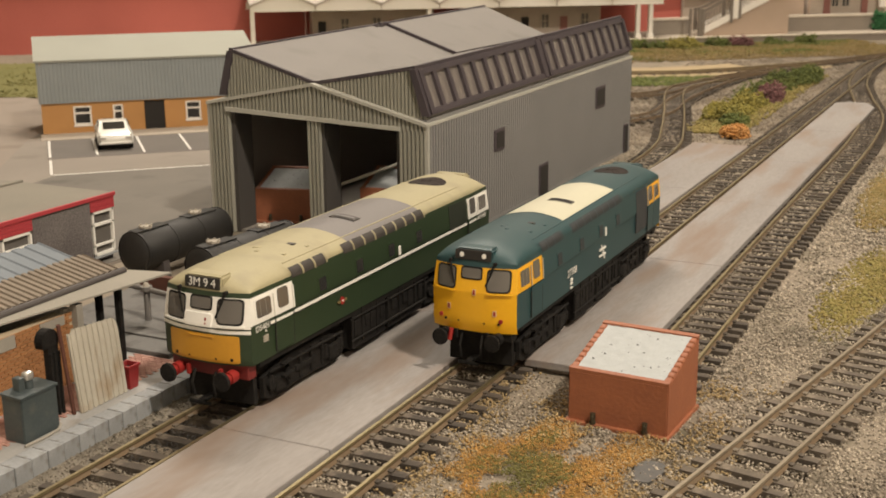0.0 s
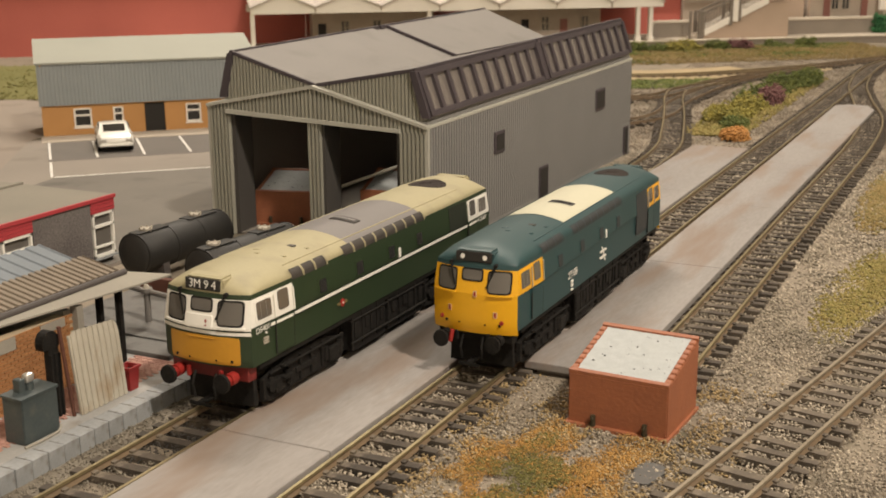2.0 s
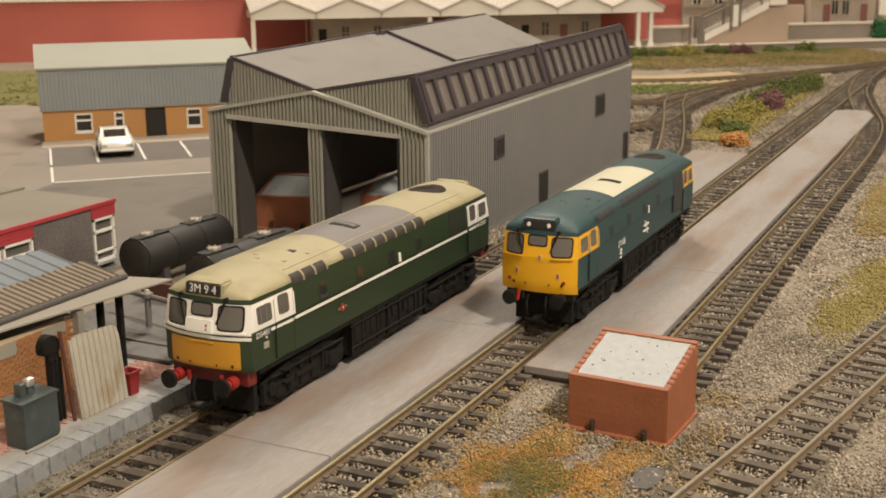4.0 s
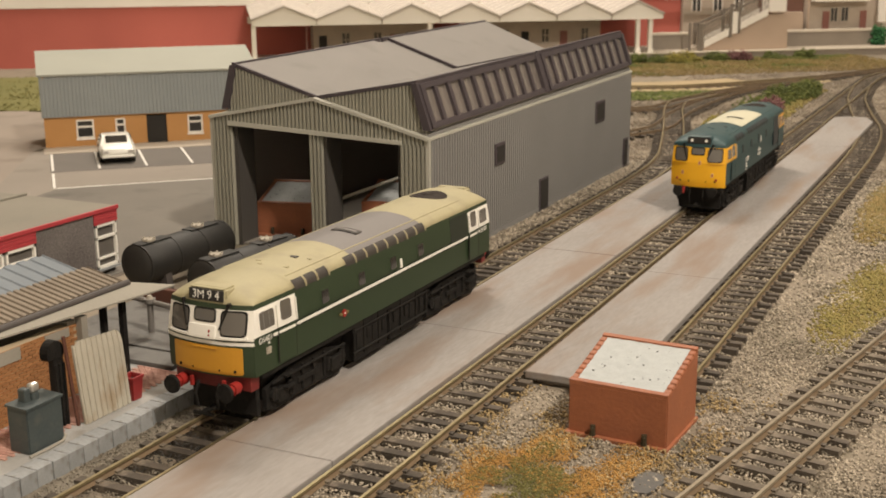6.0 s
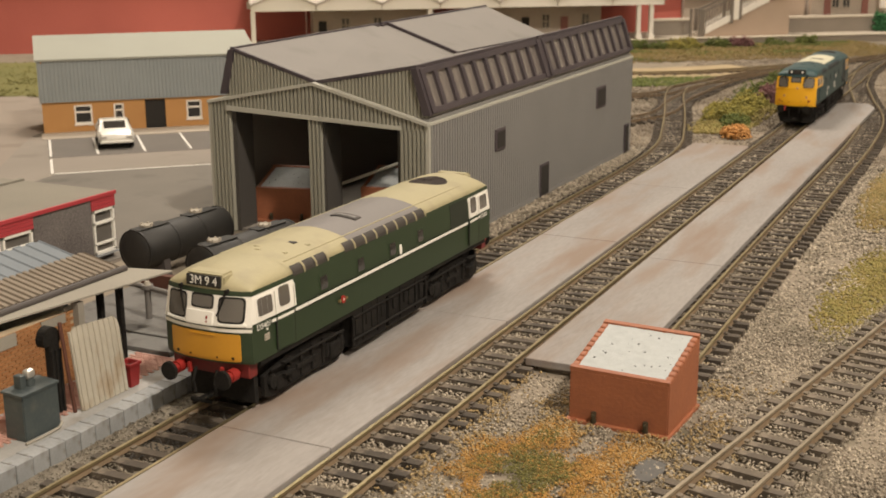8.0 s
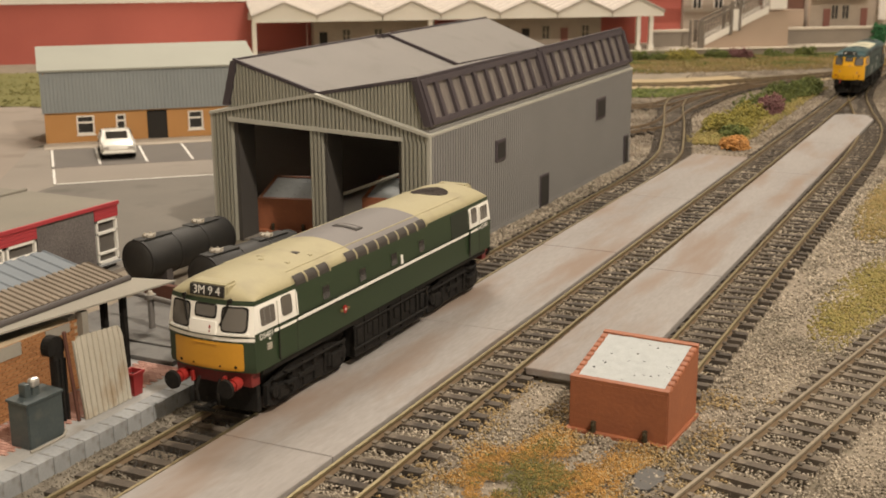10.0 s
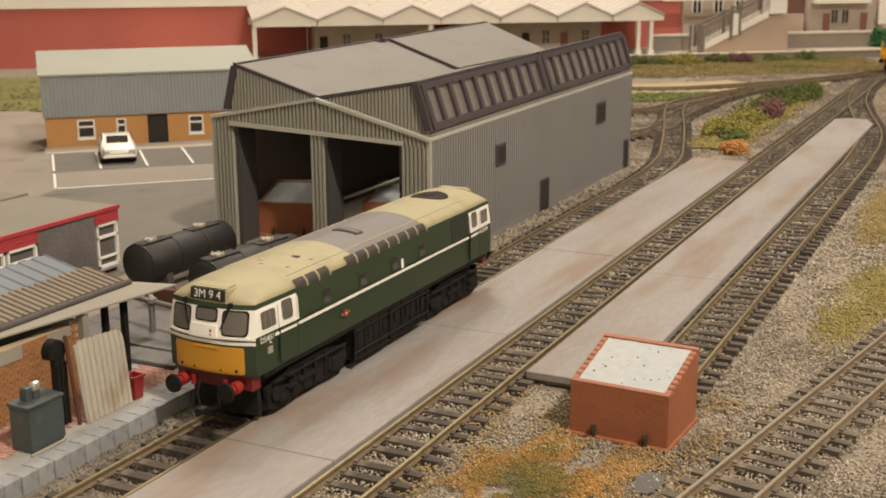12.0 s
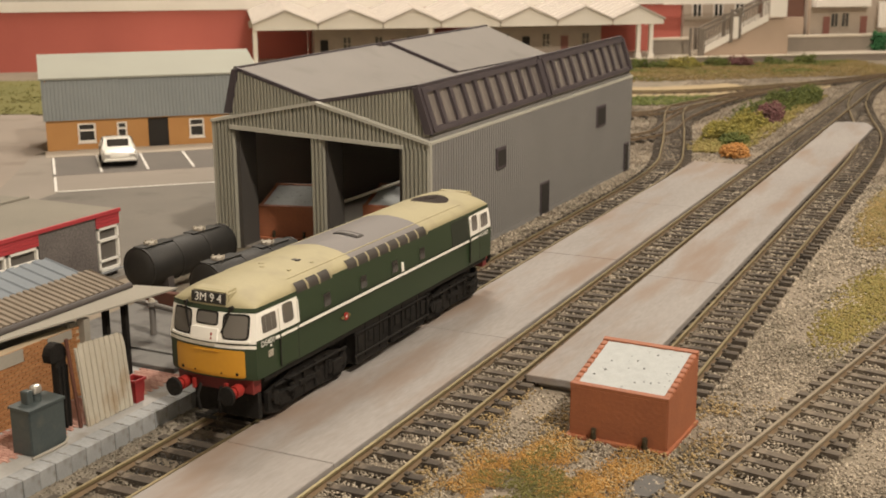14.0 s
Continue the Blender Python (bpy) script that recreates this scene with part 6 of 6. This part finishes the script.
def patch(name, cx, cy, rx, ry, n, material, label, size, turn=0.0, zoff=1.4, hollow=0.0):
    r = np.sqrt(RNG.uniform(hollow, 1, n)) * (1 + 0.25 * np.sin(RNG.uniform(0, 6.28, n) * 3))
    a = RNG.uniform(0, 6.283, n)
    x, y = r * np.cos(a) * rx, r * np.sin(a) * ry
    c, s = math.cos(radians(turn)), math.sin(radians(turn))
    X, Y = cx + x * c - y * s, cy + x * s + y * c
    debris(name, np.column_stack([X, Y, zoff + RNG.random(n) * 1.1 * (1.15 - np.minimum(r, 1))]), size, material, label, "scatter")


def drift(name, x0, x1, y0, y1, n, material, label, size, test, zoff=1.6):
    """Scatter that gathers where the test allows it."""
    x, y, k = RNG.uniform(x0, x1, n), RNG.uniform(y0, y1, n), RNG.random(n)
    f = np.array([noise.noise((a * 0.06, b * 0.06, 5.0)) + 0.5 * noise.noise((a * 0.2, b * 0.2, 8.0)) for a, b in zip(x, y)])
    ok = (test(x, y, f) > k) & (((x - 77) / 4.6) ** 2 + ((y - 21) / 9) ** 2 > 1)
    debris(name, np.column_stack([x, y, zoff + RNG.random(n) * 1.0])[ok], size, material, label, "scatter")


def ring(cx, cy, rx, ry):
    return lambda x, y: np.sqrt(((x - cx) / rx) ** 2 + ((y - cy) / ry) ** 2)


core, outer, side = ring(46, 5, 10, 13), ring(47, 12, 24, 32), ring(64, 24, 8, 24)
drift("green_turf", 18, 72, -40, 40, 34000, M_turf, "dark green turf scatter between the tracks", (0.16, 0.36), lambda x, y, f: 1.7 - core(x, y) + 1.8 * f, 1.9)
drift("orange_scatter", 16, 74, -50, 50, 52000, M_straw, "orange and yellow scatter between the tracks", (0.16, 0.36),
      lambda x, y, f: np.clip(1.2 - np.abs(core(x, y) - 1.6) * 1.1 + 2.3 * f, 0, 1) * (outer(x, y) < 1.3))
drift("orange_scatter", 48, 78, -20, 48, 18000, M_straw, "orange scatter beside the terracotta bin", (0.16, 0.36), lambda x, y, f: 1.3 - side(x, y) + 0.9 * f)
drift("brown_scatter", -2, 100, -60, 130, 42000, M_dryfine, "thin yellow-brown scatter over the ballast", (0.3, 0.7), lambda x, y, f: np.clip(0.42 - 0.10 * outer(x, y) + 0.7 * f, 0, 0.6) * (core(x, y) > 1.9) * (np.abs(x) > 10) * ~((x > 40) & (x < 77) & (y > 46) & (y < 80)) * ~((x > 10) & (x < 50) & (y > 82)), 1.7)
puddle = [(77 + 4.2 * math.cos(a) * (1 + 0.2 * math.sin(3 * a)), 21 + 9 * math.sin(a) * (1 + 0.15 * math.cos(2 * a))) for a in np.linspace(0, 6.283, 20)[:-1]]
solid("puddle", prism(puddle, 1.0, 1.85, "z"), M_puddle, "dark grey puddle of paint on the ballast", "puddle", kind="structure")
patch("grass_scatter", 112, 250, 15, 72, 5200, M_sidegrass, "olive and yellow grass scatter on the ballast", (0.35, 0.95), turn=-4)
patch("grass_scatter", 98, 470, 13, 95, 4200, M_turfy, "brown and orange scatter along the ballast edge", (0.5, 1.3))
patch("grass_scatter", 120, 390, 10, 60, 2400, M_sidegrass, "olive grass scatter along the ballast edge", (0.5, 1.2))


# ---- loose ballast ----
def ballast(x0, x1, y0, y1, density, seed):
    rng = np.random.default_rng(seed)
    n = int((x1 - x0) * (y1 - y0) * density)
    x, y = rng.uniform(x0, x1, n), rng.uniform(y0, y1, n)
    keep = ~((x > -53) & (x < -9.4) & (y < 573)) & ~((x > 10.6) & (x < 49) & (y > 83) & (y < 845))
    keep &= ~((x < -81.9) & (y < 206)) & ~((x < -92) & (y < 552) & (y > 205))
    bx, by = x - 42, y - 48.5
    keep &= ~((bx > 0) & (bx < 33) & (by > 0) & (by < 30))
    keep &= ~((np.abs(x - 37) < 11) & (np.abs(y - 1) < 15) & (rng.random(n) < 0.75))
    keep &= ~((np.abs(x - 77) < 3.2) & (np.abs(y - 21) < 7) & (rng.random(n) < 0.8))
    x, y = x[keep], y[keep]
    gap = np.full(len(x), 1e9)
    for pts in TRACKS:
        p = np.array([q[:2] for q in pts])[::3]
        sandy, buried = pts is TRACKS[6], pts is TRACKS[3]
        for i in range(0, len(x), 20000):
            d = np.sqrt(((np.column_stack([x, y])[i:i + 20000, None, :] - p[None]) ** 2).sum(-1)).min(1)
            gap[i:i + 20000] = np.minimum(gap[i:i + 20000], np.where(d < 24, -1.0, d) if sandy else d * 0.6 if buried else d)
    x, y, gap = x[gap >= 0], y[gap >= 0], gap[gap >= 0]
    z = np.where(gap < 10.5, 1.9 + rng.random(len(x)) * 0.8, 1.0 + rng.random(len(x)) * 0.6)
    z = z + 0.5 * np.sin(x * 0.11) * np.sin(y * 0.07)
    z = np.minimum(z, 2.8)
    return np.column_stack([x, y, np.where((x < -73.2) & (y < 205), z + 0.5 + (-73.2 - x) * 0.22, z)])


near = ballast(-83, 250, -125, 230, 1.25, 1)
debris("ballast_stones", near[near[:, 0] > -30], (0.26, 0.68), M_stone, "loose grey and buff ballast stones", "ballast")
shed_side = near[near[:, 0] <= -30]
oiled = (np.abs(shed_side[:, 0] + 61.4) < 13) & (shed_side[:, 1] > -38 + 6 * np.sin(shed_side[:, 0] * 0.7))
debris("ballast_stones", shed_side[~oiled], (0.22, 0.5), M_muddy, "fine grey ballast of the shed siding", "ballast")
debris("ballast_stones", shed_side[oiled], (0.22, 0.5), M_oily, "black oil-soaked ballast under the green engine", "ballast")
debris("ballast_stones", ballast(-92, 190, 230, 560, 0.42, 2), (0.5, 1.05), M_stone, "loose grey and buff ballast stones", "ballast")
debris("ballast_stones", ballast(-210, 110, 560, 1320, 0.14, 3), (0.7, 1.4), M_stonefar, "loose grey and buff ballast stones far along the line", "ballast")


solid("ballast_bank", prism([(-82.3, 0.4), (-73.2, 0.4), (-73.2, 1.4), (-82.3, 3.4)], -200, 205, "y"), M_muddy, "bank of fine ballast against the kerb", "ballast", kind="structure")


# ---- what moves: the blue engine backs away along the long siding ----
def motions():
    start = 152.6
    gone = [(0.0, 0), (1.5, 0), (2.0, 0.6), (2.5, 3.2), (3.0, 11.6), (3.5, 29.5), (4.0, 62), (4.5, 108), (5.0, 168), (5.5, 239), (6.0, 312), (6.5, 388),
            (7.0, 465), (7.5, 541), (8.0, 618), (8.5, 695), (9.0, 771), (9.5, 848), (10.0, 924), (10.5, 1000), (11.0, 1078), (11.5, 1158)]
    gone += [(12.0, 1238), (12.5, 1316), (13.0, 1394), (13.5, 1472), (14.0, 1550)]

    def along(s):
        a = max(0.0, s - 1190) / 438
        return Vector((438 * (1 - math.cos(a)), 1190 + 438 * math.sin(a) if s > 1190 else s, 0))

    rows = []
    for t, d in gone:
        p, q = along(start + d - 58), along(start + d + 58)
        m, v = (p + q) / 2, q - p
        rows.append((t, pose((m.x + 0.9) * MM, m.y * MM, RAIL, 0, 0, math.degrees(math.atan2(-v.x, v.y)))))
    walk(blue_loco, rows)


motions()
